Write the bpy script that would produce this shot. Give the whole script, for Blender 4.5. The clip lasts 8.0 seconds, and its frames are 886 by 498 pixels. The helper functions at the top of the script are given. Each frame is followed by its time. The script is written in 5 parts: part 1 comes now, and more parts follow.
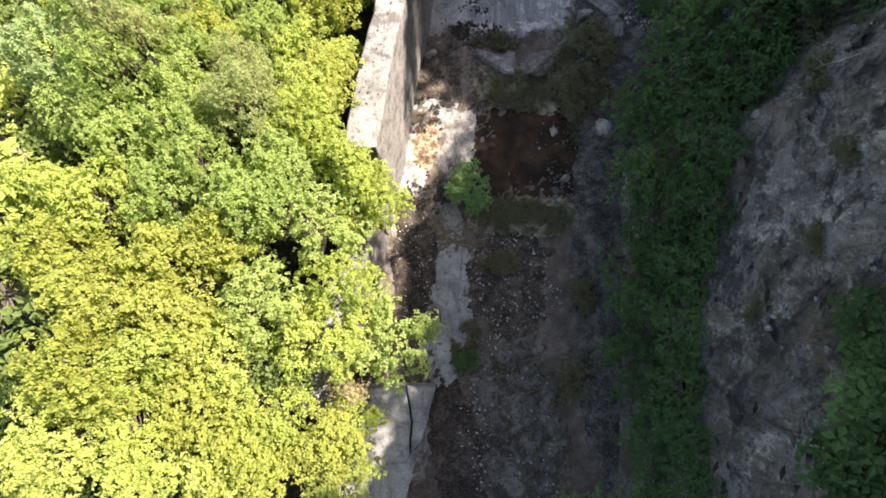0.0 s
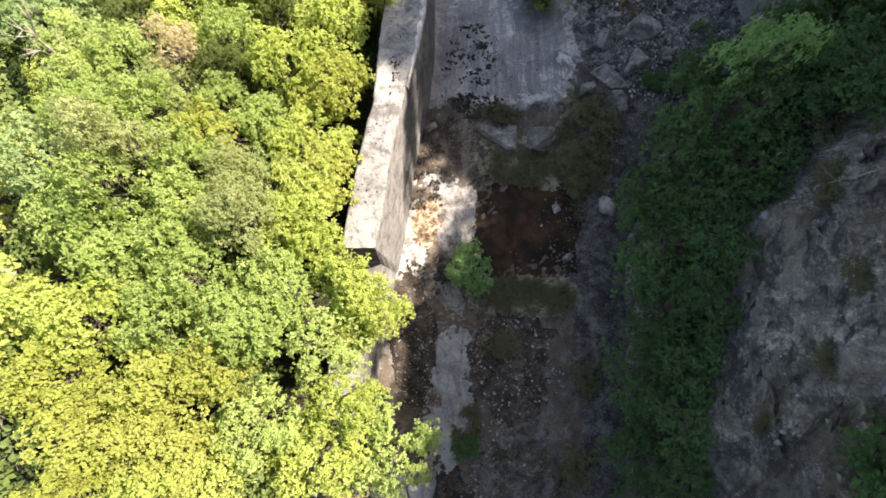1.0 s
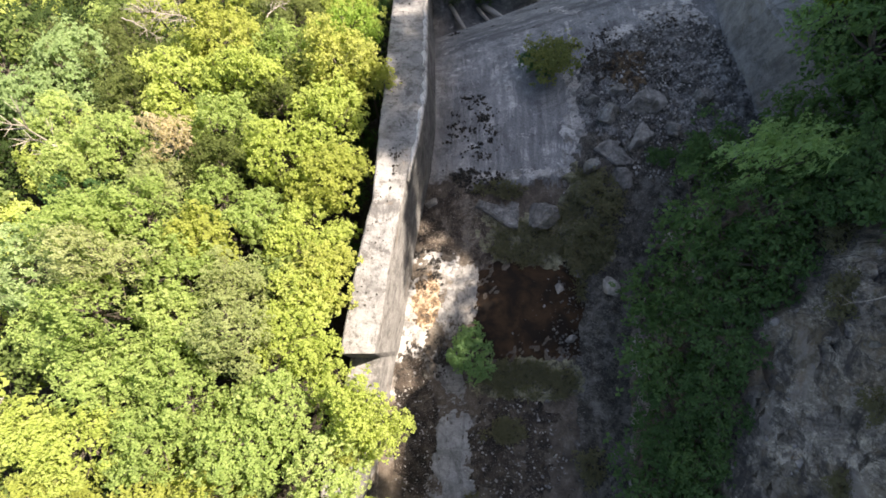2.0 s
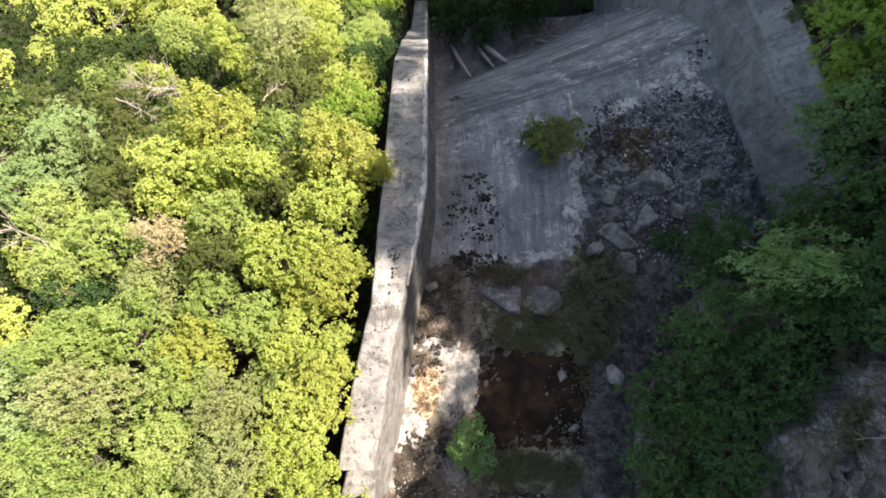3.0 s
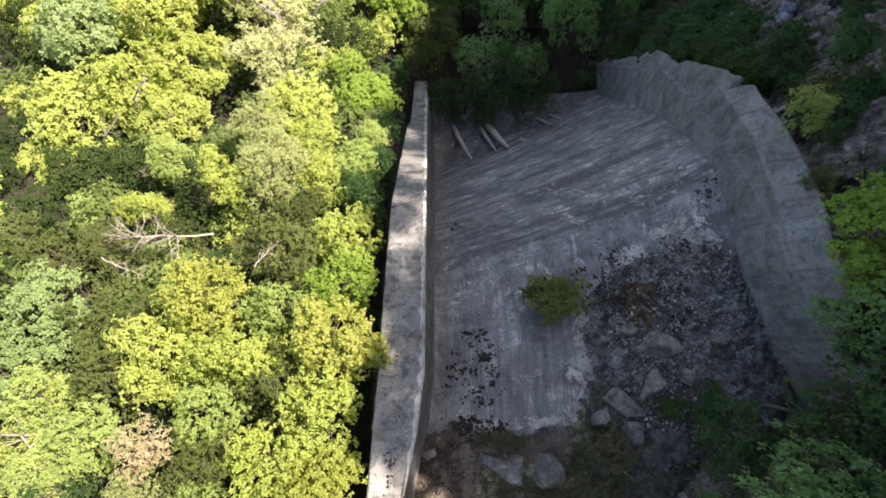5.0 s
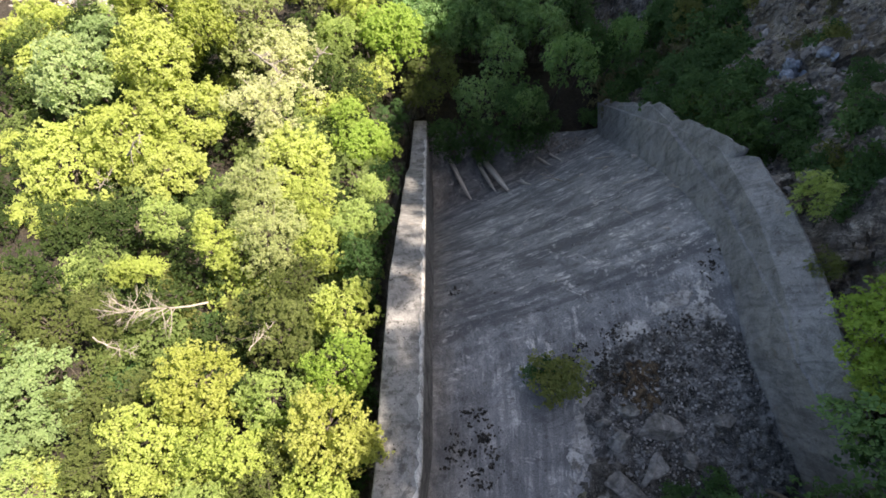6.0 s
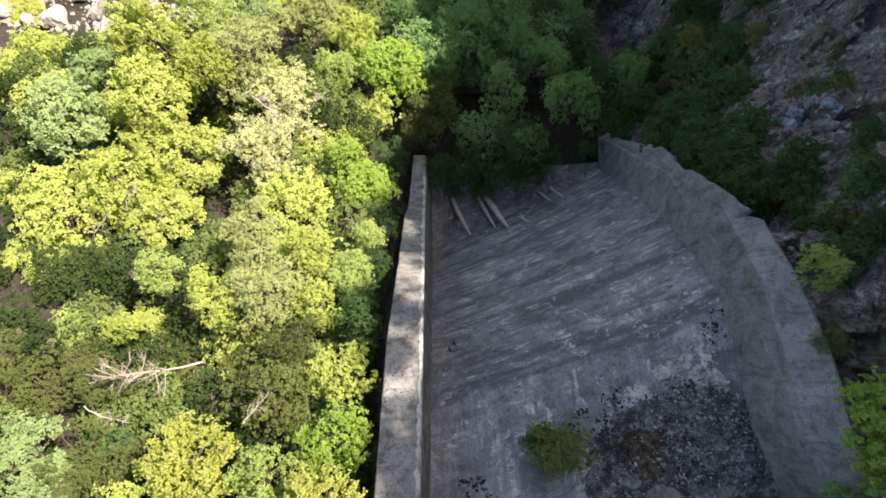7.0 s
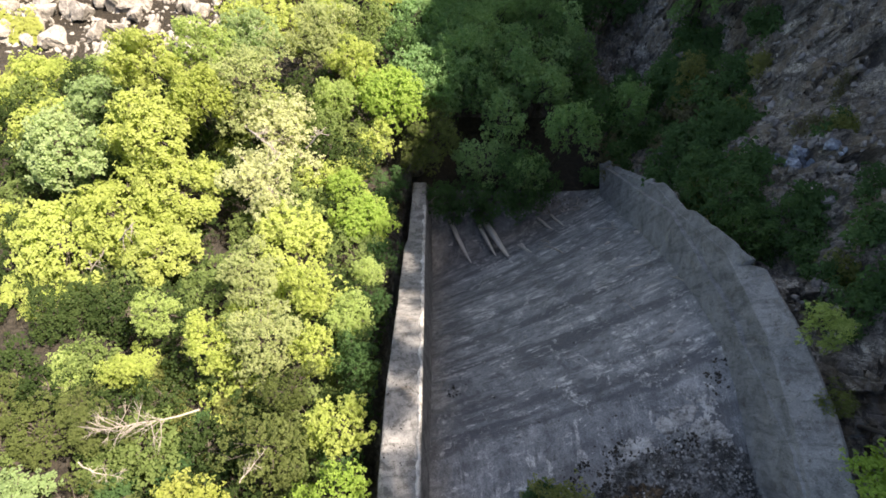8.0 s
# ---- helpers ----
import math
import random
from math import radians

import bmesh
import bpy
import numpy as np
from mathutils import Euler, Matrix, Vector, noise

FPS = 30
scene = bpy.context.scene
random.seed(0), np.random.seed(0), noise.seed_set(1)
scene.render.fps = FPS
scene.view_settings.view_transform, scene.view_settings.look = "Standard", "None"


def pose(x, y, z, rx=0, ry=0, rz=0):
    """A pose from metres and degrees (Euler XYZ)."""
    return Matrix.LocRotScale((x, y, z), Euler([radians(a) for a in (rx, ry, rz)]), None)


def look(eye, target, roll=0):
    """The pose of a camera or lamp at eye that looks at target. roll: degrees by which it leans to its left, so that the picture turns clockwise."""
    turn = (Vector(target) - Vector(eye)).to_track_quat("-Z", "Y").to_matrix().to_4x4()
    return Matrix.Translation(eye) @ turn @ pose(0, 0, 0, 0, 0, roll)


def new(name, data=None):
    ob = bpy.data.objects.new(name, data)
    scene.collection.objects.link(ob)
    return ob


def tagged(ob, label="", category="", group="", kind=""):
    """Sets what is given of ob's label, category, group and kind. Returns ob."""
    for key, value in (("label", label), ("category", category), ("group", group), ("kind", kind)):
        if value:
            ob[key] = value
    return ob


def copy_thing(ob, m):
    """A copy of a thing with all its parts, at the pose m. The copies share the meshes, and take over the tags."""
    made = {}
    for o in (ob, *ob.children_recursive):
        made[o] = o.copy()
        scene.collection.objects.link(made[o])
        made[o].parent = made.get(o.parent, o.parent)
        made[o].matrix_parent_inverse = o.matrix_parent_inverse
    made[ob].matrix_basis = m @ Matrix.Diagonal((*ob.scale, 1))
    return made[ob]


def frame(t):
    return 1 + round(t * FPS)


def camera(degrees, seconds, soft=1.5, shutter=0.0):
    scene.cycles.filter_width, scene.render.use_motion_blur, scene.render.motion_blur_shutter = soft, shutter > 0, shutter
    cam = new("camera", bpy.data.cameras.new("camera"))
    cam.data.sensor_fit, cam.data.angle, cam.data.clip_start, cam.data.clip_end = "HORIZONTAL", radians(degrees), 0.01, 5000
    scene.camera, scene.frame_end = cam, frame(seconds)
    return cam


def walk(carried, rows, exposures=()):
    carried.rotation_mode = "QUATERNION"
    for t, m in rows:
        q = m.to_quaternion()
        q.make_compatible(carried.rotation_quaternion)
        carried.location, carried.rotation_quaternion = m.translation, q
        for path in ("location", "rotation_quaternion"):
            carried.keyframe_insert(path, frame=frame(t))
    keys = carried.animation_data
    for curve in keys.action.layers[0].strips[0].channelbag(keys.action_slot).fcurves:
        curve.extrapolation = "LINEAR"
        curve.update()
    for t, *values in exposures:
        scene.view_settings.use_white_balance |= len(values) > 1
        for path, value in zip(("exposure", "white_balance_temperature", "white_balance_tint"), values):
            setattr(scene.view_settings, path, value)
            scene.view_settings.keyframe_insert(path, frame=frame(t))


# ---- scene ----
cam = camera(72.0, 8.0, soft=1.7)
ROWS = [
    (0.0, 0.000, 0.000, 25.579, 9.000, -0.000, 0.000),
    (0.5, -0.042, 1.651, 25.600, 8.907, -0.078, 0.007),
    (1.0, -0.108, 3.571, 25.604, 8.750, -0.210, -0.039),
    (1.5, -0.188, 5.269, 25.585, 8.618, -0.356, 0.004),
    (3.0, -0.210, 10.746, 25.601, 8.544, -0.343, -0.009),
    (3.5, -0.170, 12.304, 25.601, 8.599, -0.290, -0.015),
    (4.0, -0.128, 14.243, 25.594, 8.546, -0.257, -0.018),
    (4.5, -0.097, 15.852, 25.581, 8.648, -0.184, -0.001),
    (6.0, -0.097, 20.657, 25.569, 8.968, -0.316, 0.236),
    (6.5, -0.095, 21.945, 25.557, 9.088, -0.379, 0.321),
    (7.0, -0.070, 23.274, 25.555, 9.218, -0.383, 0.425),
    (7.5, -0.056, 24.318, 25.548, 9.332, -0.349, 0.486),
    (8.0, -0.078, 25.314, 25.566, 9.439, -0.398, 0.596),
]
walk(cam, [(t, pose(*place)) for t, *place in ROWS], [(0.0, 1.99, 7300, 12), (3.5, 1.82, 7300, 12), (8.0, 1.80, 7300, 12)])

# ---- light ----
SUN_HEIGHT, SUN_TURN = 55.0, 65.0
world = bpy.data.worlds.new("sky")
scene.world = world
world.use_nodes = True
sky = world.node_tree.nodes.new("ShaderNodeTexSky")
sky.sky_type, sky.sun_disc = "NISHITA", False
sky.ozone_density, sky.dust_density = 0.6, 1.6
sky.sun_elevation, sky.sun_rotation = radians(SUN_HEIGHT), radians(SUN_TURN)
backing = world.node_tree.nodes["Background"]
world.node_tree.links.new(sky.outputs[0], backing.inputs[0])
backing.inputs[1].default_value = 0.095
sun = new("sun", bpy.data.lights.new("sun", "SUN"))
sun.data.energy, sun.data.angle, sun.data.color = 5.0, radians(0.5), (1.0, 0.905, 0.815)
sun_way = Vector((math.sin(radians(SUN_TURN)) * math.cos(radians(SUN_HEIGHT)), math.cos(radians(SUN_TURN)) * math.cos(radians(SUN_HEIGHT)), math.sin(radians(SUN_HEIGHT))))
sun.matrix_world = look(sun_way * 100, (0, 0, 0))


# ---- materials ----
class Nodes:
    """A small node builder round one Principled material."""

    def __init__(self, name):
        self.mat = bpy.data.materials.new(name)
        self.mat.use_nodes = True
        self.tree = self.mat.node_tree
        self.bsdf = self.tree.nodes["Principled BSDF"]
        self.out = self.tree.nodes["Material Output"]

    def add(self, kind, **props):
        node = self.tree.nodes.new(kind)
        for key, value in props.items():
            if key == "blend_type":
                node.blend_type = value
            elif key == "data_type":
                node.data_type = value
            elif key == "operation":
                node.operation = value
            elif key == "feature":
                node.feature = value
        return node

    def link(self, a, b):
        self.tree.links.new(a, b)

    def place(self, scale=(1, 1, 1), turn=0.0):
        pos = self.add("ShaderNodeNewGeometry")
        m = self.add("ShaderNodeMapping")
        m.vector_type = "TEXTURE"
        m.inputs["Scale"].default_value = [1 / c for c in scale]
        m.inputs["Rotation"].default_value = (0, 0, radians(turn))
        self.link(pos.outputs["Position"], m.inputs["Vector"])
        return m.outputs[0]

    def local(self, scale=(1, 1, 1)):
        pos = self.add("ShaderNodeTexCoord")
        m = self.add("ShaderNodeMapping")
        m.inputs["Scale"].default_value = scale
        self.link(pos.outputs["Object"], m.inputs["Vector"])
        return m.outputs[0]

    def noise(self, where, scale, detail=6.0, rough=0.6, warp=0.0):
        n = self.add("ShaderNodeTexNoise")
        n.inputs["Scale"].default_value, n.inputs["Detail"].default_value = scale, detail
        n.inputs["Roughness"].default_value, n.inputs["Distortion"].default_value = rough, warp
        self.link(where, n.inputs["Vector"])
        return n.outputs[0]

    def ramp(self, fac, stops):
        r = self.add("ShaderNodeValToRGB")
        while len(r.color_ramp.elements) < len(stops):
            r.color_ramp.elements.new(0.5)
        for e, (at, c) in zip(r.color_ramp.elements, stops):
            e.position = at
            e.color = (*c, 1) if not isinstance(c, (int, float)) else (c, c, c, 1)
        self.link(fac, r.inputs[0])
        return r.outputs[0]

    def mix(self, fac, a, b, how="MIX"):
        m = self.add("ShaderNodeMix", data_type="RGBA", blend_type=how)
        for value, slot in ((fac, m.inputs[0]), (a, m.inputs[6]), (b, m.inputs[7])):
            if isinstance(value, (int, float)):
                slot.default_value = value
            elif isinstance(value, tuple):
                slot.default_value = (*value, 1)
            else:
                self.link(value, slot)
        return m.outputs[2]

    def math(self, how, a, b=0.0):
        m = self.add("ShaderNodeMath", operation=how)
        for value, slot in ((a, m.inputs[0]), (b, m.inputs[1])):
            if isinstance(value, (int, float)):
                slot.default_value = value
            else:
                self.link(value, slot)
        return m.outputs[0]

    def done(self, colour, rough=0.9, bump=None, strength=0.4, reach=0.03):
        if isinstance(colour, tuple):
            self.bsdf.inputs["Base Color"].default_value = (*colour, 1)
        else:
            self.link(colour, self.bsdf.inputs["Base Color"])
        if isinstance(rough, (int, float)):
            self.bsdf.inputs["Roughness"].default_value = rough
        else:
            self.link(rough, self.bsdf.inputs["Roughness"])
        if bump is not None:
            b = self.add("ShaderNodeBump")
            b.inputs["Strength"].default_value, b.inputs["Distance"].default_value = strength, reach
            self.link(bump, b.inputs["Height"])
            self.link(b.outputs[0], self.bsdf.inputs["Normal"])
        return self.mat


def concrete_material(name, base, streak_turn=0.0, streak=(0.12, 1.6, 0.12), dark=0.5, speck=0.56):
    n = Nodes(name)
    w = n.place()
    cloud = n.noise(w, 0.9, 10, 0.76, 0.5)
    col = n.ramp(cloud, [(0.34, tuple(c * 0.5 for c in base)), (0.5, base), (0.66, tuple(min(1, c * 1.35) for c in base))])
    lines = n.noise(n.place(streak, streak_turn), 1.0, 9, 0.76, 0.4)
    col = n.mix(n.ramp(lines, [(0.41, dark), (0.48, 0.0)]), col, tuple(c * 0.3 for c in base))
    pale = n.noise(n.place((streak[0] * 1.7, streak[1] * 1.7, streak[2] * 1.7), streak_turn), 1.0, 9, 0.78, 0.3)
    col = n.mix(n.ramp(pale, [(0.56, 0.0), (0.66, 0.6)]), col, tuple(min(1, c * 1.55) for c in base))
    spots = n.noise(w, 2.4, 10, 0.82, 0.3)
    col = n.mix(n.ramp(spots, [(speck, 0.0), (speck + 0.06, 0.85)]), col, (0.07, 0.064, 0.058))
    cross = n.noise(n.place((0.5, 2.2, 0.6), streak_turn), 1.0, 7, 0.7, 0.4)
    col = n.mix(n.ramp(cross, [(0.38, 0.5), (0.47, 0.0)]), col, tuple(c * 0.35 for c in base))
    rust = n.noise(w, 0.7, 8, 0.75, 0.6)
    col = n.mix(n.ramp(rust, [(0.58, 0.0), (0.68, 0.35)]), col, (0.20, 0.14, 0.09))
    grain = n.noise(w, 16, 7, 0.78)
    col = n.mix(0.5, col, n.ramp(grain, [(0.3, 0.15), (0.7, 0.85)]), "OVERLAY")
    bump = n.math("ADD", n.math("MULTIPLY", spots, 0.7), n.math("ADD", n.math("MULTIPLY", lines, 0.8), n.math("MULTIPLY", grain, 0.3)))
    return n.done(col, 0.93, bump, 0.8, 0.07)


def rock_material(name, light, mid, dark, scale=0.5):
    n = Nodes(name)
    w = n.place((1, 1, 0.45))
    big = n.noise(w, scale, 9, 0.68, 0.6)
    fine = n.noise(n.place(), 5.0, 9, 0.75, 0.4)
    col = n.ramp(big, [(0.32, dark), (0.5, mid), (0.68, light)])
    col = n.mix(0.75, col, n.ramp(fine, [(0.28, 0.12), (0.5, 0.5), (0.72, 0.85)]), "OVERLAY")
    moss = n.noise(n.place(), 0.28, 7, 0.7)
    col = n.mix(n.ramp(moss, [(0.55, 0.0), (0.66, 0.65)]), col, (0.075, 0.068, 0.03))
    crack = n.add("ShaderNodeTexVoronoi", feature="DISTANCE_TO_EDGE")
    crack.inputs["Scale"].default_value = 1.1
    n.link(n.place((1, 1, 0.5)), crack.inputs["Vector"])
    cracks = n.ramp(crack.outputs[0], [(0.0, 0.0), (0.06, 1.0)])
    bump = n.math("ADD", n.math("MULTIPLY", big, 1.2), n.math("ADD", n.math("MULTIPLY", fine, 0.5), n.math("MULTIPLY", cracks, 0.3)))
    return n.done(col, 0.93, bump, 0.9, 0.16)


def ground_material():
    n = Nodes("rock_and_leaf_litter")
    w = n.place((1, 1, 0.5))
    big = n.noise(w, 0.6, 10, 0.74, 0.9)
    fine = n.noise(n.place(), 3.4, 10, 0.8, 0.6)
    rock = n.ramp(big, [(0.34, (0.06, 0.057, 0.056)), (0.46, (0.21, 0.196, 0.187)), (0.55, (0.34, 0.315, 0.285)), (0.66, (0.52, 0.485, 0.435))])
    for size, share in ((1.7, 0.65), (5.0, 0.6)):
        shard = n.add("ShaderNodeTexVoronoi")
        shard.inputs["Scale"].default_value = size
        bent = n.add("ShaderNodeVectorMath")
        wob = n.add("ShaderNodeTexNoise")
        wob.inputs["Scale"].default_value = size * 1.4
        n.link(n.place((1.5, 0.55, 0.4), 8), wob.inputs["Vector"])
        n.link(n.place((1.5, 0.55, 0.4), 8), bent.inputs[0])
        n.link(wob.outputs["Color"], bent.inputs[1])
        n.link(bent.outputs[0], shard.inputs["Vector"])
        one = n.add("ShaderNodeSeparateXYZ")
        n.link(shard.outputs["Color"], one.inputs[0])
        rock = n.mix(share, rock, n.ramp(one.outputs[0], [(0.0, 0.12), (0.5, 0.5), (1.0, 0.86)]), "OVERLAY")
    rock = n.mix(0.95, rock, n.ramp(fine, [(0.34, 0.04), (0.5, 0.5), (0.66, 0.96)]), "OVERLAY")
    earth = n.noise(n.place(), 0.4, 9, 0.75, 0.4)
    rock = n.mix(n.ramp(earth, [(0.47, 0.0), (0.57, 0.7)]), rock, (0.19, 0.155, 0.105))
    seam = n.noise(n.place((2.6, 0.42, 0.7), -14), 1.0, 9, 0.74, 0.5)
    rock = n.mix(n.ramp(seam, [(0.40, 0.85), (0.47, 0.0)]), rock, (0.05, 0.047, 0.05))
    rock = n.mix(n.ramp(seam, [(0.53, 0.0), (0.60, 0.65)]), rock, (0.36, 0.33, 0.315))
    rust = n.noise(n.place((1.6, 0.35, 0.6), -14), 0.8, 8, 0.75, 0.5)
    rock = n.mix(n.ramp(rust, [(0.54, 0.0), (0.62, 0.6)]), rock, (0.23, 0.17, 0.115))
    blue = n.noise(n.place(), 0.33, 6, 0.7, 0.3)
    rock = n.mix(n.ramp(blue, [(0.66, 0.0), (0.72, 0.6)]), rock, (0.22, 0.27, 0.33))
    litter = n.ramp(fine, [(0.35, (0.015, 0.012, 0.008)), (0.55, (0.04, 0.031, 0.019)), (0.7, (0.085, 0.068, 0.046))])
    up = n.add("ShaderNodeSeparateXYZ")
    geo = n.add("ShaderNodeNewGeometry")
    n.link(geo.outputs["Normal"], up.inputs[0])
    flat = n.ramp(n.math("ADD", up.outputs[2], n.math("MULTIPLY", n.math("SUBTRACT", big, 0.5), 0.5)), [(0.7, 0.0), (0.88, 1.0)])
    where = n.add("ShaderNodeSeparateXYZ")
    n.link(geo.outputs["Position"], where.inputs[0])
    wooded = n.ramp(n.math("ADD", n.math("MULTIPLY", where.outputs[0], -0.25), n.math("MULTIPLY", big, 0.4)), [(0.9, 0.0), (1.0, 0.92)])
    flat = n.math("MAXIMUM", flat, wooded)
    crack = n.add("ShaderNodeTexVoronoi", feature="DISTANCE_TO_EDGE")
    crack.inputs["Scale"].default_value = 1.5
    n.link(n.place((1, 1, 0.45), 20), crack.inputs["Vector"])
    cracks = n.ramp(crack.outputs[0], [(0.0, 0.0), (0.08, 1.0)])
    bump = n.math("ADD", n.math("MULTIPLY", big, 1.6), n.math("ADD", n.math("MULTIPLY", fine, 0.9), n.math("MULTIPLY", cracks, 0.4)))
    return n.done(n.mix(flat, rock, litter), 0.94, bump, 1.0, 0.5)


def channel_material():
    """Concrete: streaked along the flow on the level, along the pour lines on the face, silted upstream."""
    n = Nodes("weathered_channel_concrete")
    w = n.place()
    cloud = n.noise(w, 0.5, 10, 0.78, 0.5)
    col = n.ramp(cloud, [(0.38, (0.085, 0.089, 0.097)), (0.46, (0.150, 0.156, 0.165)), (0.54, (0.180, 0.185, 0.193)), (0.62, (0.27, 0.275, 0.28))])
    high = n.add("ShaderNodeSeparateXYZ")
    n.link(w, high.inputs[0])
    level = n.ramp(n.math("ADD", n.math("MULTIPLY", high.outputs[2], 0.5), 1.5), [(0.1, 0.0), (0.95, 1.0)])
    bands = n.noise(n.place((0.10, 0.08, 1.3), 21), 1.0, 3, 0.6, 0.1)
    pours = n.noise(n.place((0.42, 0.3, 2.3), 21), 1.0, 5, 0.68, 0.35)
    flow = n.noise(n.place((3.2, 0.3, 0.8), 0), 1.0, 4, 0.65, 0.3)
    lines = n.mix(level, pours, flow)
    patch = n.noise(w, 0.8, 10, 0.78, 0.5)
    col = n.mix(n.ramp(bands, [(0.41, 0.85), (0.50, 0.0)]), col, (0.066, 0.069, 0.078))
    col = n.mix(n.math("MULTIPLY", n.ramp(lines, [(0.43, 0.9), (0.48, 0.0)]), n.ramp(patch, [(0.42, 1.0), (0.54, 0.1)])), col, (0.072, 0.074, 0.08))
    col = n.mix(n.math("MULTIPLY", n.ramp(lines, [(0.53, 0.0), (0.58, 0.85)]), n.ramp(patch, [(0.49, 0.0), (0.57, 1.0)])), col, (0.40, 0.395, 0.385))
    scuff = n.noise(n.place((0.8, 0.6, 6.0), 21), 1.0, 4, 0.65, 0.1)
    col = n.mix(n.math("MULTIPLY", n.ramp(scuff, [(0.58, 0.0), (0.63, 0.85)]), n.ramp(patch, [(0.5, 0.0), (0.6, 1.0)])), col, (0.52, 0.51, 0.49))
    col = n.mix(n.ramp(patch, [(0.36, 0.5), (0.46, 0.0)]), col, (0.09, 0.088, 0.088))
    col = n.mix(n.ramp(n.math("ADD", high.outputs[2], 1.5), [(0.25, 0.0), (1.0, 0.45)]), col, n.ramp(lines, [(0.4, (0.20, 0.203, 0.21)), (0.6, (0.33, 0.332, 0.335))]))
    lichen = n.noise(w, 1.6, 10, 0.82)
    col = n.mix(n.ramp(lichen, [(0.57, 0.0), (0.64, 0.8)]), col, (0.055, 0.052, 0.05))
    lime = n.noise(w, 0.75, 10, 0.82, 0.8)
    col = n.mix(n.ramp(lime, [(0.575, 0.0), (0.63, 0.75)]), col, (0.52, 0.51, 0.49))
    pits = n.noise(w, 8.0, 5, 0.75, 0.4)
    col = n.mix(n.ramp(pits, [(0.61, 0.0), (0.65, 0.8)]), col, (0.05, 0.05, 0.052))
    chips = n.noise(n.place((3.0, 5.0, 6.0), 21), 1.0, 6, 0.75, 0.3)
    col = n.mix(n.ramp(chips, [(0.63, 0.0), (0.67, 0.6)]), col, (0.42, 0.42, 0.42))
    silt = n.noise(w, 0.55, 10, 0.75, 0.6)
    stain = n.noise(w, 0.33, 10, 0.7, 0.9)
    col = n.mix(n.ramp(stain, [(0.40, 0.6), (0.48, 0.0)]), col, (0.07, 0.072, 0.078))
    wash = n.noise(n.place((1.2, 0.35, 0.5), 0), 1.0, 9, 0.74, 0.6)
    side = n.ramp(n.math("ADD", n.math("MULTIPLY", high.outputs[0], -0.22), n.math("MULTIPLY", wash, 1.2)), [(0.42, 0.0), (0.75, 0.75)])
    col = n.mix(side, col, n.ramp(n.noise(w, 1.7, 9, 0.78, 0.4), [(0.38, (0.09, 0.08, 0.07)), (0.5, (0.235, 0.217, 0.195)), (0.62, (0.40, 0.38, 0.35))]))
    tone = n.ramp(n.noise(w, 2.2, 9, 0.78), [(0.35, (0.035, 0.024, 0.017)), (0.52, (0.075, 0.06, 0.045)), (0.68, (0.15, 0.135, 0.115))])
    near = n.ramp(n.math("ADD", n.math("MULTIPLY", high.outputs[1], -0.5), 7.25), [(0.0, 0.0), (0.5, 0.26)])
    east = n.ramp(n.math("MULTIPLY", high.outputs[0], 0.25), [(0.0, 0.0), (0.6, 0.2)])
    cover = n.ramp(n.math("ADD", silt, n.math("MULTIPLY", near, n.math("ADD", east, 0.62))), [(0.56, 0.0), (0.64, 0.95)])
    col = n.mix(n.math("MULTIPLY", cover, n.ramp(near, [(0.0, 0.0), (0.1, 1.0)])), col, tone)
    grain = n.noise(w, 22, 6, 0.75)
    col = n.mix(0.7, col, n.ramp(grain, [(0.34, 0.12), (0.66, 0.86)]), "OVERLAY")
    bump = n.math("ADD", n.math("MULTIPLY", lichen, 0.6), n.math("ADD", n.math("MULTIPLY", lines, 0.8), n.math("MULTIPLY", grain, 0.25)))
    return n.done(col, 0.92, n.math("ADD", bump, n.math("MULTIPLY", cover, 0.8)), 0.7, 0.06)


def soil_material(name, a, b, c, gloss=0.95, scale=2.5):
    """Earth: clouded, blotched with wet dark and dry pale, speckled with grit."""
    n = Nodes(name)
    w = n.place()
    big = n.noise(w, scale * 0.36, 9, 0.76, 0.7)
    fine = n.noise(w, scale * 4, 9, 0.8, 0.3)
    col = n.ramp(big, [(0.41, a), (0.5, b), (0.6, c)])
    wet = n.noise(w, scale * 0.8, 9, 0.8, 0.4)
    col = n.mix(n.ramp(wet, [(0.43, 0.9), (0.48, 0.0)]), col, tuple(v * 0.55 for v in a))
    col = n.mix(n.ramp(wet, [(0.56, 0.0), (0.63, 0.7)]), col, tuple(v * 1.35 for v in c))
    grit = n.noise(w, scale * 7, 4, 0.7)
    col = n.mix(n.ramp(grit, [(0.60, 0.0), (0.64, 0.75)]), col, (0.30, 0.29, 0.27))
    col = n.mix(0.7, col, n.ramp(fine, [(0.32, 0.1), (0.68, 0.88)]), "OVERLAY")
    return n.done(col, gloss, n.math("ADD", big, n.math("ADD", n.math("MULTIPLY", fine, 0.6), n.math("MULTIPLY", wet, 0.6))), 0.9, 0.07)


